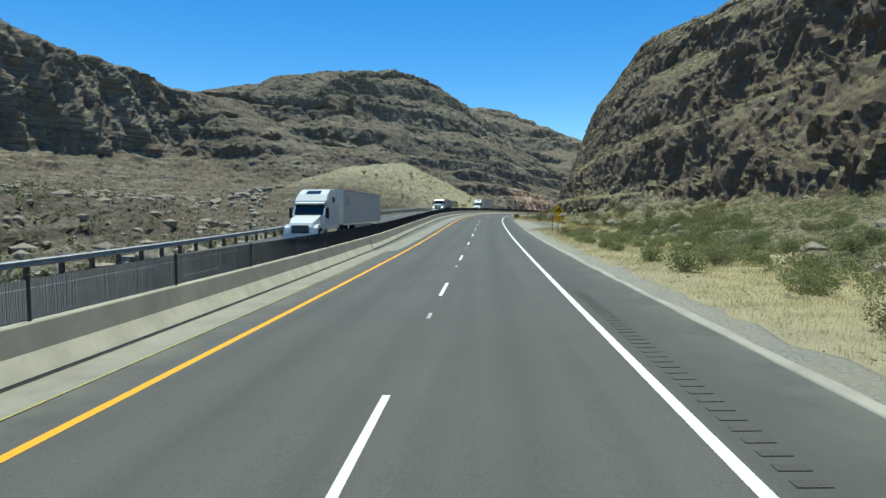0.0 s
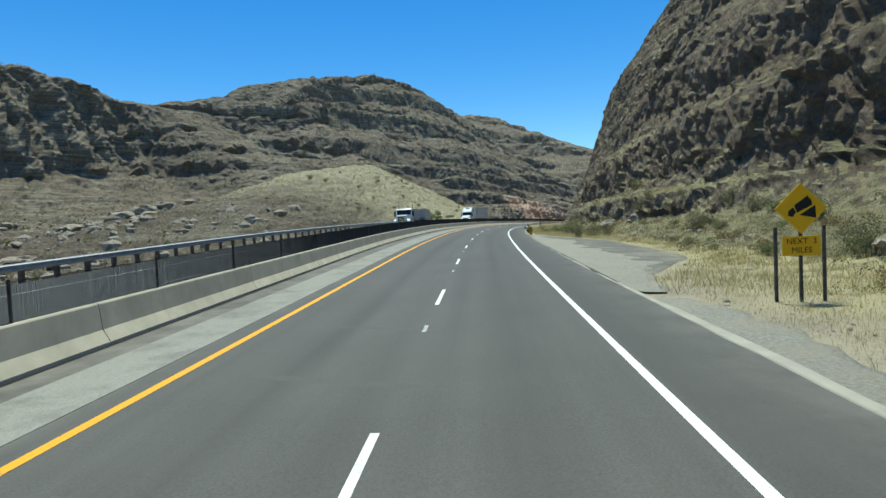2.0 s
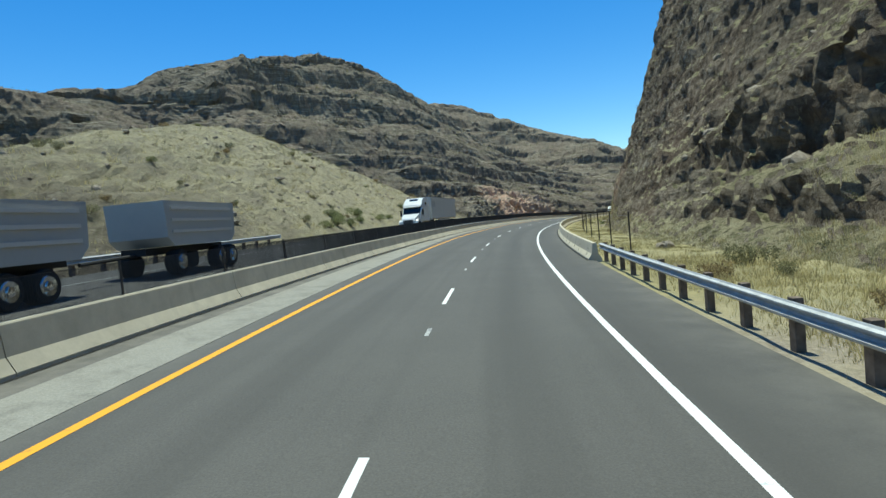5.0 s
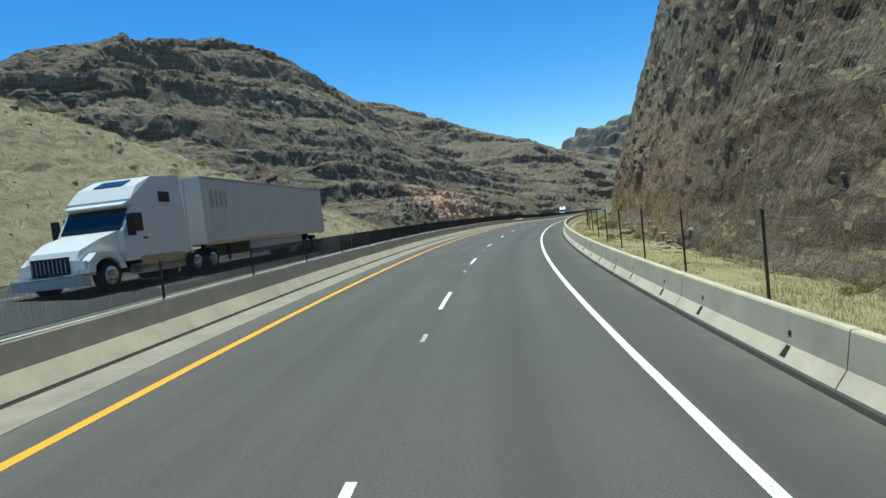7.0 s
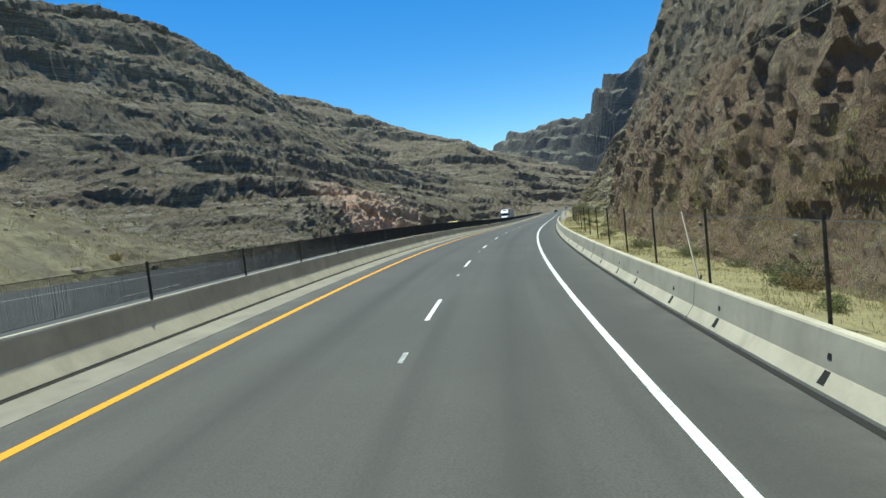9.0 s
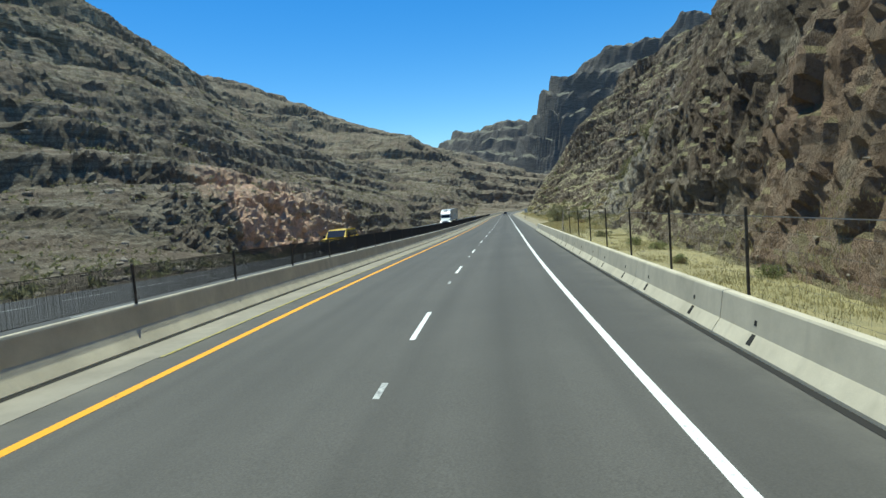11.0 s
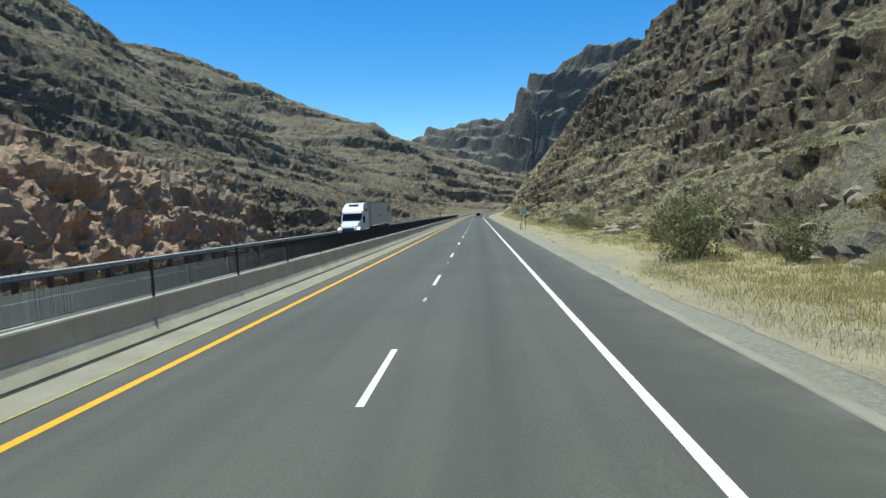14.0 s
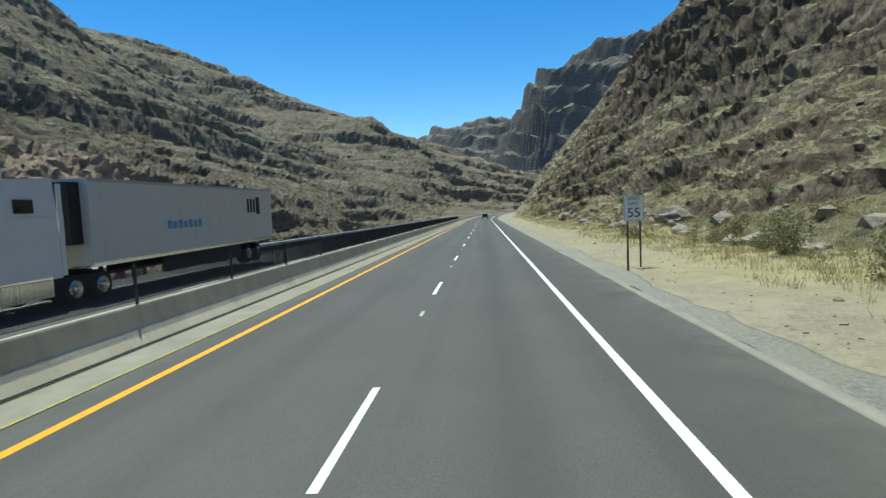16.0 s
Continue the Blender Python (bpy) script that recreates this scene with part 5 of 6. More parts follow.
def rocks(places, lo, hi, name, label, seed):
    g = np.random.default_rng(seed)
    bm = bmesh.new()
    bmesh.ops.create_icosphere(bm, subdivisions=1, radius=1.0)
    base = np.array([v.co[:] for v in bm.verts])
    tri = np.array([[v.index for v in f.verts] for f in bm.faces])
    bm.free()
    vs, fs = [], []
    for k, p in enumerate(places):
        r = lo * (hi / lo) ** (g.uniform() ** 2.2)
        q = base * (1 + g.uniform(-.32, .28, (len(base), 1))) * g.uniform(.6, 1.25, 3) * (r, r, r * .7)
        a = g.uniform(0, 6.28)
        q = q @ np.array([[math.cos(a), math.sin(a), 0], [-math.sin(a), math.cos(a), 0], [0, 0, 1]])
        vs.append(q + p)
        fs.append(tri + k * len(base))
    ob = mesh_object(name, np.concatenate(vs), np.concatenate(fs).tolist(), BOULDER)
    return tagged(ob, label, "rocks", kind="stuff")


rocks(scatter(RP, RS, RD, 1500, lambda s, d, p, f: ((s > -5) & (s < 560) & (d > 4.9) & (d < 13)) * (d > turnout_edge(s) - 2.5), 32), .025, .16, "gravel_stones", "small pale stones on the gravel verge", 33)
rocks(scatter(RP, RS, RD, 1300, lambda s, d, p, f: ((s > -5) & (s < 560) & (d > 13) & (d < 60)) * (f > .5) / (1 + d / 18), 22), .08, .9, "loose_rocks", "loose pale rocks strewn over verge and slope", 23)
rocks(scatter(LP, LS, LD, 2600, lambda s, d, p, f: ((s > 20) & (s < 620) & (d < -21) & (d > -170)) * ~((s > 135) & (s < 300) & (d > -85)), 24), .2, 1.4, "loose_rocks", "loose pale rocks strewn over the far slopes", 25)


rocks(scatter(RP, RS, RD, 170, lambda s, d, p, f: ((s > 206) & (s < 236) & (d > 8.2) & (d < 10.6)) * 1.0, 61), .06, .42, "loose_rocks", "fallen pale rocks piled at the cliff's foot", 62)
rocks(scatter(RP, RS, RD, 2600, lambda s, d, p, f: ((s > 0) & (s < 66) & (d > 4.5) & (d < 7)) | ((s > 345) & (s < 470) & (d > 4.5) & (d < 8)), 71), .012, .06, "gravel_stones", "small loose stones in the grey gravel", 72)
rocks(scatter(RP, RS, RD, 320, lambda s, d, p, f: ((s > 380) & (s < 480) & (d > 11.5) & (d < 18)) * 1.0, 73), .12, .9, "loose_rocks", "large pale blocks tumbled to the verge", 74)
rocks(scatter(RP, RS, RD, 420, lambda s, d, p, f: ((s > 345) & (s < 470) & (d > 13) & (d < 32)) * 1.0, 63), .08, .8, "loose_rocks", "broken pale rock strewn over the slope's foot", 64)


rocks(scatter(LP, LS, LD, 2400, lambda s, d, p, f: ((s > 30) & (s < 190) & (d < -21) & (d > -130)) * ~((s > 150) & (d > -80)), 67), .2, 1.5, "loose_rocks", "broken pale rock strewn below the tall cliff", 68)
rocks(scatter(LP, LS, LD, 1500, lambda s, d, p, f: ((s > 150) & (s < 290) & (d > -72) & (d < -21)) * 1.0, 65), .07, .45, "loose_rocks", "pale stones strewn over the grassy hill", 66)


def boulder(s, d, P, S, D, size, label, seed):
    g = np.random.default_rng(seed)
    bm = bmesh.new()
    bmesh.ops.create_icosphere(bm, subdivisions=3, radius=1.0)
    c = np.array([v.co[:] for v in bm.verts])
    k = 1 + .28 * cells(c * 1.6 + seed, seed) + .18 * fbm(c * 2.2 + seed, 3, seed)
    for v, kk in zip(bm.verts, k):
        v.co = Vector(v.co) * float(kk)
        v.co.x, v.co.y, v.co.z = v.co.x * size[0], v.co.y * size[1], v.co.z * size[2]
    ob = part("boulder", bm, BOULDER, None)
    p = spot(P, S, D, s, d)
    ob.matrix_world = pose(p[0], p[1], p[2] + size[2] * .25, 0, 0, g.uniform(0, 360))
    return tagged(ob, label, "boulder", "boulders")


for i, (s, d, a) in enumerate(((124, 15, .9), (118, 17, .8), (72, 15.5, .7), (99, 18, .7), (58, 9.6, .5), (131, 11.5, .7), (139, 12.5, .8), (362, 15, .6), (372, 17, .5), (395, 17, .6), (452, 16, 1.3), (486, 12, 1.2), (160, 9.6, .5), (228, 9.4, .6))):
    boulder(s, d, RP, RS, RD, (a * 1.3, a, a * .7), "weathered pale grey boulder at the slope's foot", 100 + i)
for i, (s, d, a) in enumerate(((152, -71, 2.2), (160, -74, 1.6), (156, -69, 1.8), (148, -73, 2.4), (145, -66, 1.4), (163, -70, 1.2), (141, -75, 1.9), (128, -80, 2), (118, -62, 1.5), (205, -33, .45), (190, -30, .4), (222, -27, .3))):
    boulder(s, d, LP, LS, LD, (a * 1.5, a, a * .55), "broken pale rock outcrop on the dry slope", 140 + i)

# ---- road signs ----
def text_mesh(body, size, material, parent, m, name="lettering"):
    cu = bpy.data.curves.new(name, "FONT")
    cu.body, cu.size, cu.align_x, cu.align_y, cu.extrude = body, size, "CENTER", "CENTER", .002
    tmp = bpy.data.objects.new(name, cu)
    scene.collection.objects.link(tmp)
    me = bpy.data.meshes.new_from_object(tmp)
    bpy.data.objects.remove(tmp)
    me.materials.clear()
    me.materials.append(material)
    ob = new(name, me)
    ob.parent = parent
    ob.matrix_basis = m
    return ob


FACE = Matrix.Rotation(radians(90), 4, "X")
warn = thing("warning_sign", "yellow diamond steep grade sign with a plaque on three posts", "road sign", m=stand(64.4, 7.72, -.08))
dia = bmesh.new()
prism(dia, [(0, 1.72), (.63, 2.35), (0, 2.98), (-.63, 2.35)], -.01, .01)
part("diamond_panel", dia, YELLOW_SIGN, warn)
for name, pts in (("pictogram", [(-.02, 2.18), (.36, 2.10), (.34, 2.42), (-.02, 2.2)]), ("pictogram", [(-.16, 2.43), (.16, 2.66), (.26, 2.52), (.26, 2.42), (-.10, 2.24)]),
                  ("pictogram", [(-.32, 2.18), (-.30, 2.30), (-.18, 2.38), (-.12, 2.26), (-.2, 2.14)])):
    bm = bmesh.new()
    bm.faces.new([bm.verts.new((x, -.014, z)) for x, z in pts])
    part(name, bm, BLACK, warn)
part("plaque", boxed(-.46, .46, -.01, .01, 1.18, 1.66), YELLOW_SIGN, warn)
text_mesh("NEXT  3", .2, BLACK, warn, Matrix.Translation((0, -.014, 1.53)) @ FACE)
text_mesh("MILES", .2, BLACK, warn, Matrix.Translation((0, -.014, 1.31)) @ FACE)
for x in (-.6, 0, .56):
    part("post", boxed(x - .035, x + .035, .014, .07, -.4, 1.9 if x else 2.4), DARK_POST, warn)

limit = thing("speed_limit_sign", "white speed limit sign on two thin steel posts", "road sign", m=stand(425, 5.9, -.25))
part("panel", boxed(-.38, .38, -.01, .01, 2.02, 3.02), WHITE_SIGN, limit)
for z0, z1, x0, x1 in ((2.035, 2.045, -.36, .36), (2.995, 3.005, -.36, .36), (2.035, 3.005, -.365, -.355), (2.035, 3.005, .355, .365)):
    part("border", boxed(x0, x1, -.014, -.011, z0, z1), BLACK, limit)
text_mesh("SPEED", .18, BLACK, limit, Matrix.Translation((0, -.014, 2.88)) @ FACE)
text_mesh("LIMIT", .18, BLACK, limit, Matrix.Translation((0, -.014, 2.69)) @ FACE)
text_mesh("55", .52, BLACK, limit, Matrix.Translation((0, -.014, 2.33)) @ FACE)
for x in (-.24, .24):
    part("post", boxed(x - .03, x + .03, .014, .06, -.4, 2.95), DARK_POST, limit)
delin = thing("delineator_post", "thin roadside delineator post in the gravel", "post", m=stand(424, 5.4, -.2))
part("post", boxed(-.04, .04, -.01, .01, -.3, .95), DARK_POST, delin)

# ---- vehicles ----
def paint(name, col, rough=0.3):
    m = Mat(name, rough, spec=0.5)
    return m.color(m.mix(m.ramp(m.noise(1.4, 5, 0.7), (0.45, 0.0), (0.8, 0.25)), col, tuple(v * 0.72 for v in col))).m


TRUCK_WHITE = paint("white_truck_paint", (0.68, 0.69, 0.68))
TRAILER_GREY = paint("white_trailer_panel", (0.58, 0.565, 0.52), 0.5)
DUMP_GREY = paint("dump_body_grey", (0.42, 0.42, 0.40), 0.5)
NAVY = paint("dark_blue_paint", (0.02, 0.028, 0.05))
CHROME = Mat("chrome", 0.15, 1.0).color((0.7, 0.7, 0.7)).m
GLASS_DARK = Mat("dark_glazing", 0.06, 0.0, 0.6).color((0.012, 0.014, 0.016)).m
RUBBER = Mat("tyre_rubber", 0.85).color((0.018, 0.018, 0.018)).m
CHASSIS = Mat("chassis_black", 0.7).color((0.025, 0.025, 0.025)).m
LAMP = Mat("headlamp_glass", 0.1, 0.0, 0.6).color((0.75, 0.77, 0.78)).m
RED_LAMP = Mat("red_lens", 0.25).color((0.35, 0.01, 0.01)).m
BLUE_MARK = Mat("blue_marking", 0.5).color((0.12, 0.32, 0.48)).m
GREY_MARK = Mat("grey_marking", 0.5).color((0.36, 0.36, 0.36)).m


def lathe_x(profile, x0, y, z, n=20):
    """(x, r) points turned round an axle along x."""
    bm = bmesh.new()
    rings = [[bm.verts.new((x0 + x, y + r * math.cos(a), z + r * math.sin(a))) for a in (2 * math.pi * i / n for i in range(n))] for x, r in profile]
    for a, b in zip(rings[:-1], rings[1:]):
        for i in range(n):
            bm.faces.new((a[i], a[(i + 1) % n], b[(i + 1) % n], b[i]))
    bm.faces.new(rings[0][::-1])
    bm.faces.new(rings[-1])
    return bm


def wheel(parent, x, y, r, w, out, rim=None):
    t = part("wheel", lathe_x(((-w / 2, r * .7), (-w / 2, r * .93), (-w * .38, r), (w * .38, r), (w / 2, r * .93), (w / 2, r * .7)), x, y, r), RUBBER, parent, smooth=False)
    part("rim", lathe_x(((-.02, r * .62), (.0, r * .6), (.03, r * .55), (.0, r * .3), (.05, r * .25), (.06, r * .1)) if out > 0 else ((.02, r * .62), (.0, r * .6), (-.03, r * .55), (.0, r * .3), (-.05, r * .25), (-.06, r * .1)), x + out * (w / 2 + .005), y, r), rim or CHROME, t, "polished metal rim")
    return t


def bevelled(bm, w=0.06, seg=2):
    bmesh.ops.bevel(bm, geom=[e for e in bm.edges if e.calc_face_angle(0) > .5], offset=w, segments=seg, affect="EDGES", profile=0.6)
    return bm


def semi_tractor(m, label, paint_mat, long_nose=False):
    """Front at y = 0, facing -y."""
    t = thing("semi_tractor", label, "truck", "oncoming trucks", m)
    part("frame", boxed(-.45, .45, .5, 8.4, .75, 1.0), CHASSIS, t)
    hood = bmesh.new()
    if long_nose:
        slab(hood, [(.25, .75), (.25, 1.78), (.5, 1.84), (2.3, 1.98), (2.3, .95)], -.78, .78)
    else:
        slab(hood, [(.3, .7), (.28, 1.12), (.5, 1.42), (1.2, 1.72), (2.2, 1.98), (2.2, .9)], -.98, .98)
        for v in hood.verts:
            if v.co.y < .7:
                v.co.x *= .86
    part("hood", bevelled(hood, .09, 3), paint_mat, t, smooth=False)
    gx = .55 if long_nose else .62
    grille = part("grille", boxed(-gx, gx, .18, .32, .72, 1.7 if long_nose else 1.26, bevel=.03), CHASSIS, t, "dark grille with bright bars")
    for k in range(9):
        x = -gx + .06 + k * (2 * gx - .12) / 8
        part("bar", boxed(x - .012, x + .012, .165, .19, .78, 1.64 if long_nose else 1.2), CHROME if long_nose else GREY_MARK, grille)
    part("bumper", bevelled(boxed(-1.2, 1.2, .0, .32, .32, .68), .06), CHROME if long_nose else paint_mat, t)
    for sx in (-1, 1):
        fend = bmesh.new()
        slab(fend, [(.35, .62), (.4, 1.05), (.75, 1.3), (1.45, 1.32), (1.95, 1.1), (2.1, .7), (1.86, .7), (1.7, .98), (1.35, 1.12), (.95, 1.1), (.66, .9), (.6, .62)], sx * .78, sx * 1.2)
        part("fender", bevelled(fend, .03), paint_mat, t)
        part("headlight", bevelled(boxed(min(sx * .72, sx * 1.12), max(sx * .72, sx * 1.12), .28, .5, .82, 1.08), .04), LAMP, t, "clear headlight")
        wheel(t, sx * 1.05, 1.3, .52, .3, sx)
        part("mirror", boxed(min(sx * 1.28, sx * 1.5), max(sx * 1.28, sx * 1.5), 2.25, 2.42, 1.75, 2.5, bevel=.03), CHASSIS, t)
        part("side_window", boxed(min(sx * 1.19, sx * 1.222), max(sx * 1.19, sx * 1.222), 2.5, 3.25, 1.9, 2.55, bevel=.012), GLASS_DARK, t)
        if not long_nose:
            part("sleeper_window", boxed(min(sx * 1.19, sx * 1.222), max(sx * 1.19, sx * 1.222), 4.4, 5.1, 2.95, 3.35, bevel=.012), GLASS_DARK, t)
        part("fuel_tank", bevelled(boxed(min(sx * .75, sx * 1.22), max(sx * .75, sx * 1.22), 2.9, 5.6, .42, 1.02), .12, 3), CHROME, t)
        part("door_handle", boxed(min(sx * 1.2, sx * 1.24), max(sx * 1.2, sx * 1.24), 3.2, 3.4, 1.62, 1.68), CHASSIS, t)
        for y in ((5.9, 7.2) if long_nose else (6.5, 7.8)):
            wheel(t, sx * .95, y, .5, .56, sx)
        part("exhaust", tube(bmesh.new(), (sx * 1.05, 3.75 if long_nose else 6.25, 1.0), (sx * 1.05, 3.75 if long_nose else 6.25, 3.6 if long_nose else 3.0), .08, n=12), CHROME, t)
    cab = bmesh.new()
    if long_nose:
        slab(cab, [(2.25, .95), (2.25, 1.95), (2.6, 2.8), (3.6, 2.85), (3.65, .95)], -1.2, 1.2)
    else:
        slab(cab, [(2.15, .9), (2.15, 1.95), (2.8, 2.82), (6.0, 2.9), (6.05, .95)], -1.2, 1.2)
    part("cab", bevelled(cab, .06), paint_mat, t)
    ws = bmesh.new()
    slab(ws, [(2.17, 1.97), (2.13, 1.99), (2.66, 2.74), (2.7, 2.7)] if not long_nose else [(2.24, 1.97), (2.2, 1.99), (2.5, 2.7), (2.54, 2.68)], -1.08, 1.08)
    part("windshield", ws, GLASS_DARK, t)
    if not long_nose:
        roof = bmesh.new()
        slab(roof, [(2.7, 2.83), (2.75, 3.05), (3.3, 3.55), (4.2, 3.92), (6.02, 4.02), (6.02, 2.83)], -1.2, 1.2)
        for v in roof.verts:
            if v.co.z > 3.5:
                v.co.x *= .93
        part("roof_fairing", bevelled(roof, .2, 4), paint_mat, t)
        part("skylight", slab(bmesh.new(), [(3.32, 3.575), (3.32, 3.60), (3.9, 3.835), (3.9, 3.81)], -.55, .55), GLASS_DARK, t)
        part("visor", slab(bmesh.new(), [(2.5, 2.8), (2.45, 2.86), (2.8, 3.0), (2.85, 2.9)], -1.1, 1.1), paint_mat, t)
        for sx in (-1, 1):
            part("side_fairing", boxed(min(sx * 1.17, sx * 1.21), max(sx * 1.17, sx * 1.21), 6.06, 6.25, 1.0, 3.85), paint_mat, t)
    else:
        part("visor", slab(bmesh.new(), [(2.35, 2.78), (2.2, 2.72), (2.2, 2.76), (2.4, 2.9)], -1.15, 1.15), CHROME, t)
    return t


def semi_trailer(m, label, reefer, y0=7.35, length=16.15):
    t = thing("semi_trailer", label, "trailer", "oncoming trailers", m)
    part("body", bevelled(boxed(-1.3, 1.3, y0, y0 + length, 1.18, 4.08), .035), TRAILER_GREY, t)
    for k in range(int(length / 1.25)):
        for sx in (-1, 1):
            y = y0 + .6 + k * 1.25
            part("panel_seam", boxed(min(sx * 1.3, sx * 1.306), max(sx * 1.3, sx * 1.306), y - .02, y + .02, 1.25, 4.0), TRAILER_GREY, t)
    for sx in (-1, 1):
        part("bottom_rail", boxed(min(sx * 1.29, sx * 1.312), max(sx * 1.29, sx * 1.312), y0, y0 + length, 1.12, 1.26), CHROME, t)
        part("top_rail", boxed(min(sx * 1.29, sx * 1.312), max(sx * 1.29, sx * 1.312), y0, y0 + length, 3.98, 4.09), GREY_MARK, t)
        part("landing_gear", boxed(min(sx * .6, sx * .72), max(sx * .6, sx * .72), y0 + 3.0, y0 + 3.12, .35, 1.15), CHASSIS, t)
        part("side_skirt", boxed(min(sx * 1.22, sx * 1.24), max(sx * 1.22, sx * 1.24), y0 + 4.2, y0 + 11.6, .45, 1.12), CHASSIS if reefer else GREY_MARK, t)
        for y in (y0 + length - 3.6, y0 + length - 2.3):
            wheel(t, sx * .97, y, .5, .56, sx)
        part("tail_light", boxed(min(sx * .8, sx * 1.1), max(sx * .8, sx * 1.1), y0 + length, y0 + length + .02, 1.05, 1.15), RED_LAMP, t)
    part("bogie", boxed(-.6, .6, y0 + length - 4.4, y0 + length - 1.6, .7, 1.15), CHASSIS, t)
    part("underride_guard", boxed(-1.1, 1.1, y0 + length - .15, y0 + length - .05, .45, .58), CHASSIS, t)
    if reefer:
        unit = part("cooling_unit", bevelled(boxed(-1.0, 1.0, y0 - .55, y0, 1.9, 3.95), .08), CHASSIS, t)
        part("grille", boxed(-.8, .8, y0 - .58, y0 - .55, 2.1, 2.9), TRUCK_WHITE, unit)
        for k in range(5):
            part("ridge", boxed(1.3, 1.31, y0 + .8, y0 + length - .5, 1.7 + k * .48, 1.73 + k * .48), TRAILER_GREY, t)
        for k in range(7):
            part("marking", boxed(1.312, 1.316, y0 + 4.6 + k * .42, y0 + 4.9 + k * .42, 2.2, 2.55 - .06 * (k % 2)), BLUE_MARK, t)
        for k in range(3):
            part("marking", boxed(1.312, 1.316, y0 + 12.6 + k * .4, y0 + 12.85 + k * .4, 2.75, 3.5), CHASSIS, t)
        part("marking", boxed(1.312, 1.316, y0 + 13.8, y0 + 14.3, 2.65, 3.6), CHASSIS, t)
    else:
        for k in range(4):
            part("marking", boxed(1.312, 1.316, y0 + .7 + k * .42, y0 + .9 + k * .42, 2.75, 3.55), GREY_MARK, t)
    return t


def dump_body(parent, y0, y1, z0):
    bed = bmesh.new()
    slab(bed, [(y0, z0 + .35), (y0 - .1, z0 + 1.75), (y1 + .1, z0 + 1.75), (y1, z0 + .35), (y1 - .4, z0), (y0 + .4, z0)], -1.22, 1.22)
    top = [f for f in bed.faces if f.normal.z > .9 or all(v.co.z > z0 + 1.7 for v in f.verts)]
    r = bmesh.ops.inset_region(bed, faces=top, thickness=.08, depth=-.5)
    b = part("dump_bed", bed, DUMP_GREY, parent)
    for sx in (-1, 1):
        for z in (.5, .95, 1.4):
            part("rib", boxed(min(sx * 1.22, sx * 1.27), max(sx * 1.22, sx * 1.27), y0 + .3, y1 - .3, z0 + z, z0 + z + .12), TRAILER_GREY, b)
    return b


LANE = -13.6
semi_tractor(stand(39, -13.3, .35), "white sleeper-cab truck tractor in the far lane", TRUCK_WHITE)
semi_trailer(stand(39, -13.3, .35), "plain white box trailer behind a white tractor", False)
dump = semi_tractor(stand(132, LANE, .35), "white long-nosed truck tractor with a chrome grille", TRUCK_WHITE, True)
bed = thing("dump_trailer", "grey steel dump body with ribbed sides", "trailer", "oncoming trailers", stand(132, LANE, .35))
dump_body(bed, 4.1, 9.0, 1.15)
part("frame", boxed(-.5, .5, 4.2, 8.9, .95, 1.16), CHASSIS, bed)
pup = thing("dump_trailer", "second grey dump trailer drawn on a bar", "trailer", "oncoming trailers", stand(143.6, LANE, .35))
dump_body(pup, 1.2, 6.6, 1.15)
part("frame", boxed(-.5, .5, .8, 6.6, .85, 1.14), CHASSIS, pup)
part("drawbar", tube(bmesh.new(), (0, -2.0, .8), (0, 1.0, .9), .07, n=8), CHASSIS, pup)
for sx in (-1, 1):
    for y in (2.0, 5.2, 6.2):
        wheel(pup, sx * .97, y, .5, .5, sx)
semi_tractor(stand(190.3, LANE, .3), "white sleeper-cab truck tractor with a tall roof fairing", TRUCK_WHITE)
semi_trailer(stand(190.3, LANE, .3), "grey-white box trailer with plain grey markings", False)
semi_tractor(stand(413, -14.2, 0), "white sleeper-cab truck tractor beside the median", TRUCK_WHITE)
semi_trailer(stand(413, -14.2, 0), "white refrigerated trailer with ridged sides and blue marking", True)


YELLOW_CAR = paint("yellow_car_paint", (0.72, 0.47, 0.02), 0.25)


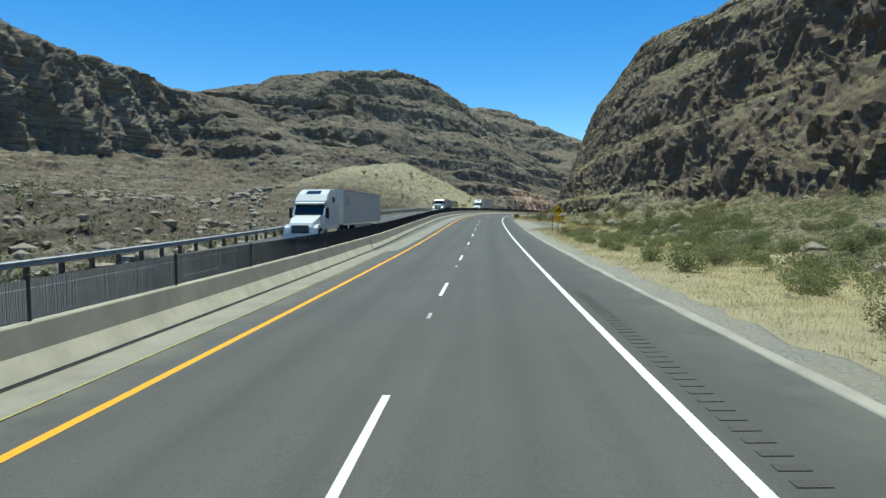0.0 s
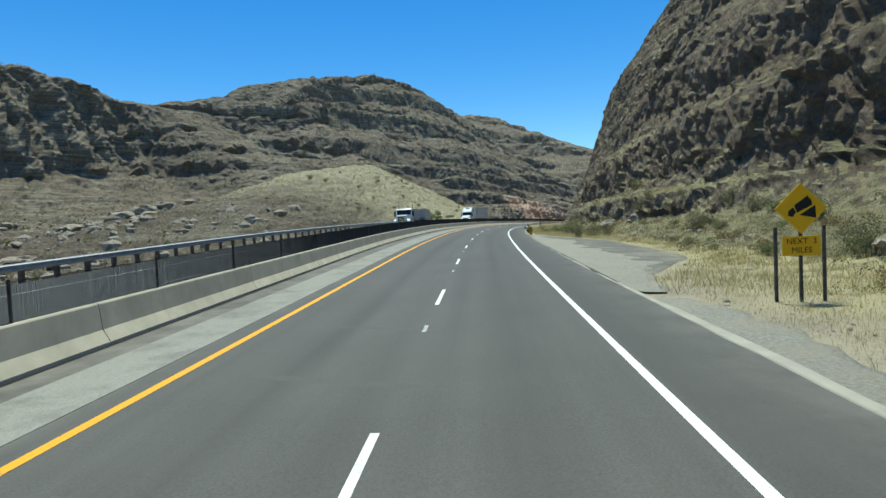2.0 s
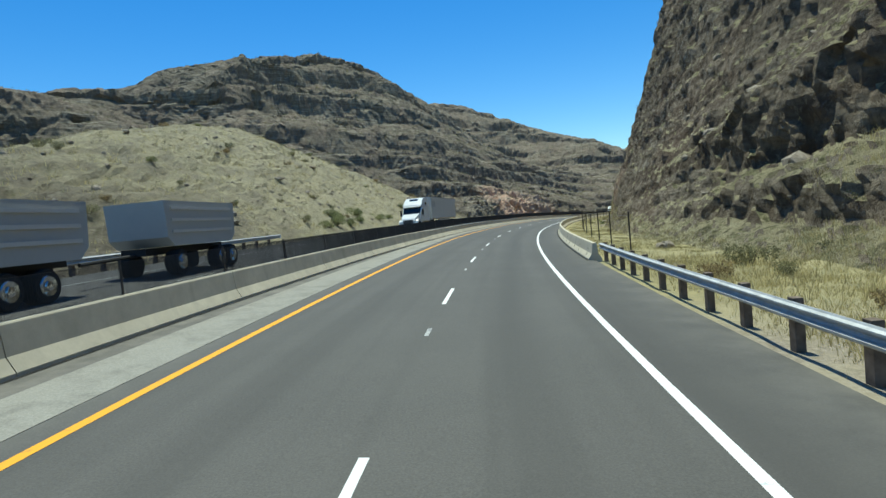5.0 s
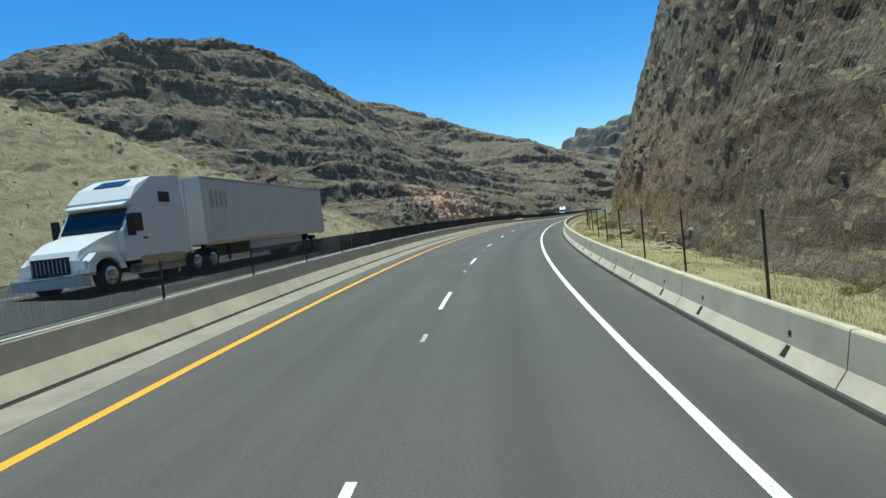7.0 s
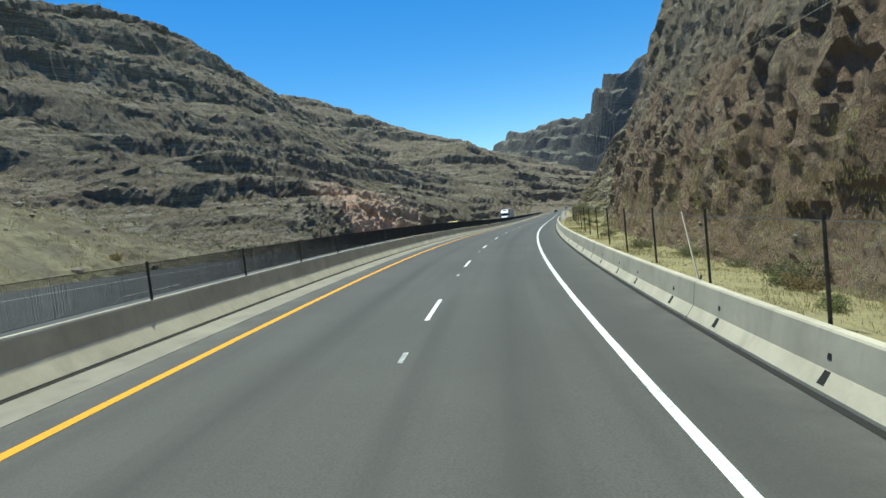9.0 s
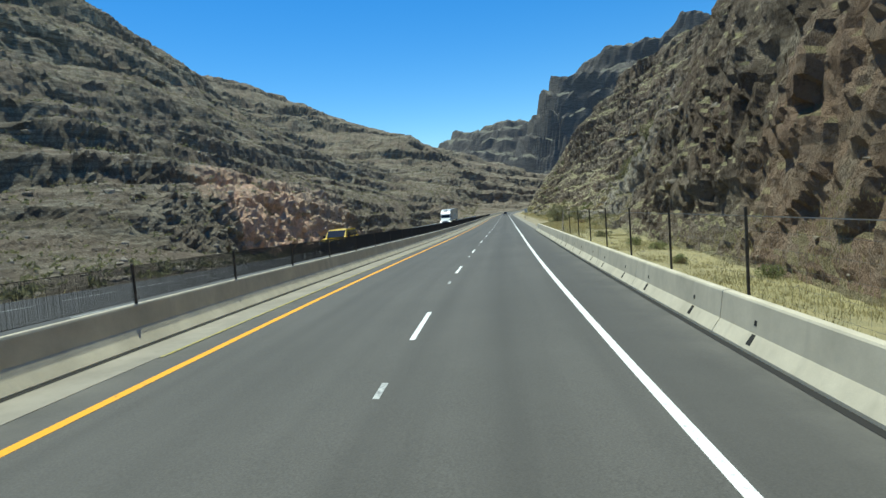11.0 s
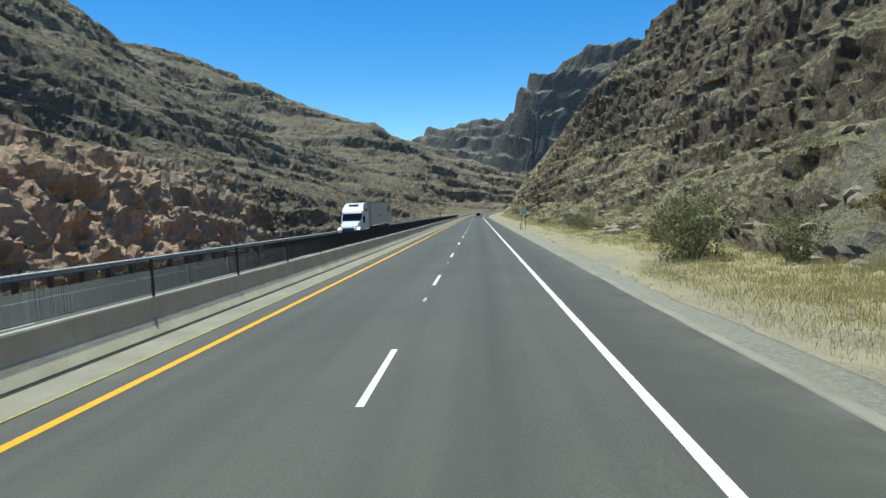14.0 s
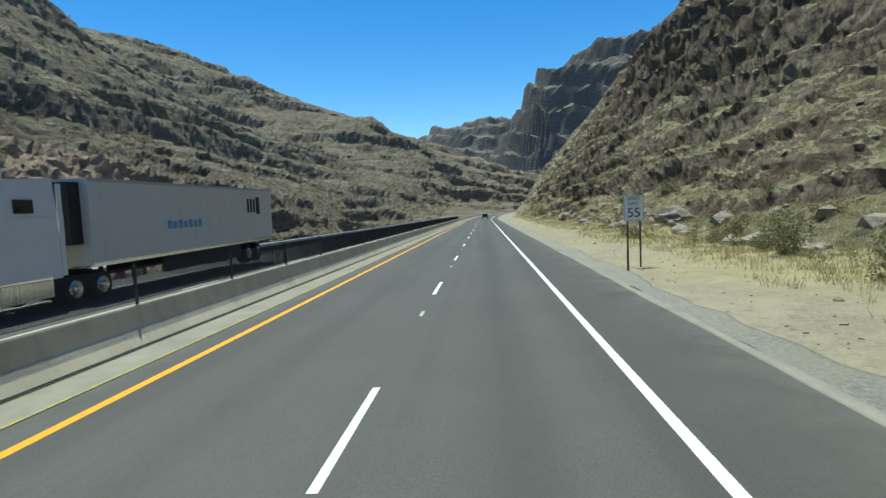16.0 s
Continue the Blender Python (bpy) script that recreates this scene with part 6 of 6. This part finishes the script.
def utility_car(m, label):
    """A long four-door utility car, front at y = 0, facing -y."""
    t = thing("utility_car", label, "car", m=m)
    body = bmesh.new()
    slab(body, [(.1, .42), (.02, .62), (.05, .98), (.3, 1.12), (1.55, 1.2), (5.65, 1.22), (5.75, .95), (5.7, .45)], -1.0, 1.0)
    part("body", bevelled(body, .07, 3), YELLOW_CAR, t)
    cabin = bmesh.new()
    slab(cabin, [(1.5, 1.17), (2.25, 1.84), (2.6, 1.9), (5.2, 1.9), (5.45, 1.82), (5.68, 1.17)], -.93, .93)
    for v in cabin.verts:
        if v.co.z > 1.5:
            v.co.x *= .88
    part("cabin", bevelled(cabin, .06, 2), YELLOW_CAR, t)
    part("windshield", slab(bmesh.new(), [(1.55, 1.24), (1.52, 1.27), (2.2, 1.82), (2.24, 1.8)], -.78, .78), GLASS_DARK, t)
    part("grille", boxed(-.62, .62, -.01, .06, .66, .94, bevel=.02), CHASSIS, t)
    part("bumper", bevelled(boxed(-.98, .98, -.1, .14, .4, .62), .04), CHASSIS, t)
    part("bumper", bevelled(boxed(-.98, .98, 5.66, 5.86, .42, .64), .04), CHASSIS, t)
    for sx in (-1, 1):
        for y0, y1, y2, y3 in ((2.0, 3.0, 2.42, 3.0), (3.12, 4.1, 3.12, 4.1), (4.22, 5.4, 4.22, 5.3)):
            q = [(sx * .945, y0, 1.26), (sx * .945, y1, 1.26), (sx * .865, y3, 1.76), (sx * .865, y2, 1.76)]
            glass = bmesh.new()
            a = [glass.verts.new(c) for c in q]
            b = [glass.verts.new((c[0] - sx * .06, c[1], c[2])) for c in q]
            glass.faces.new(a), glass.faces.new(b[::-1])
            for i in range(4):
                glass.faces.new((a[i], a[(i + 1) % 4], b[(i + 1) % 4], b[i]))
            part("side_window", glass, GLASS_DARK, t)
        part("headlight", boxed(min(sx * .66, sx * .96), max(sx * .66, sx * .96), .0, .1, .7, .92, bevel=.02), LAMP, t, "clear headlight")
        part("mirror", bevelled(boxed(min(sx * .98, sx * 1.2), max(sx * .98, sx * 1.2), 1.9, 2.05, 1.22, 1.42), .03), CHASSIS, t)
        part("roof_rail", tube(bmesh.new(), (sx * .74, 2.6, 1.95), (sx * .74, 5.2, 1.95), .022, n=8), CHASSIS, t)
        part("sill_panel", boxed(min(sx * .985, sx * 1.02), max(sx * .985, sx * 1.02), 1.6, 4.1, .42, .62), CHASSIS, t, "dark plastic sill panel")
        for y in (1.02, 4.72):
            arch = bmesh.new()
            slab(arch, [(y + .52 * math.cos(a), .42 + .52 * math.sin(a)) for a in (math.pi * i / 8 for i in range(9))], sx * .96, sx * 1.025)
            part("wheel_arch", arch, YELLOW_CAR, t)
            wheel(t, sx * .9, y, .41, .28, sx)
    return t


utility_car(stand(322.0, -14.2, float(opp(322.0))), "long yellow utility car with dark windows on the far carriageway")


def pickup(m, label):
    """Rear at y = 0, facing +y."""
    t = thing("pickup_truck", label, "pickup truck", m=m)
    body = bmesh.new()
    slab(body, [(0, .55), (0, 1.12), (3.7, 1.15), (4.0, 1.18), (5.4, 1.08), (5.6, .9), (5.6, .5)], -.98, .98)
    part("body", bevelled(body, .06), NAVY, t)
    cab = bmesh.new()
    slab(cab, [(1.75, 1.1), (1.95, 1.8), (3.3, 1.84), (4.0, 1.15)], -.88, .88)
    part("cab", bevelled(cab, .06), NAVY, t)
    part("rear_window", slab(bmesh.new(), [(1.77, 1.25), (1.86, 1.7), (1.9, 1.7), (1.81, 1.25)], -.72, .72), GLASS_DARK, t)
    part("bed_floor", boxed(-.85, .85, .06, 1.6, 1.125, 1.135), CHASSIS, t)
    part("bumper", boxed(-.95, .95, -.12, .02, .5, .68, bevel=.03), CHROME, t)
    part("load", bevelled(boxed(-.6, .5, .5, 1.4, 1.136, 1.55), .1), CHASSIS, t)
    for sx in (-1, 1):
        part("tail_light", boxed(min(sx * .8, sx * .97), max(sx * .8, sx * .97), -.02, .02, .75, 1.08), RED_LAMP, t)
        for y in (1.1, 4.6):
            wheel(t, sx * .86, y, .39, .26, sx)
    return t


pickup(stand(596, .3, 0), "dark blue pickup truck far ahead on the highway")
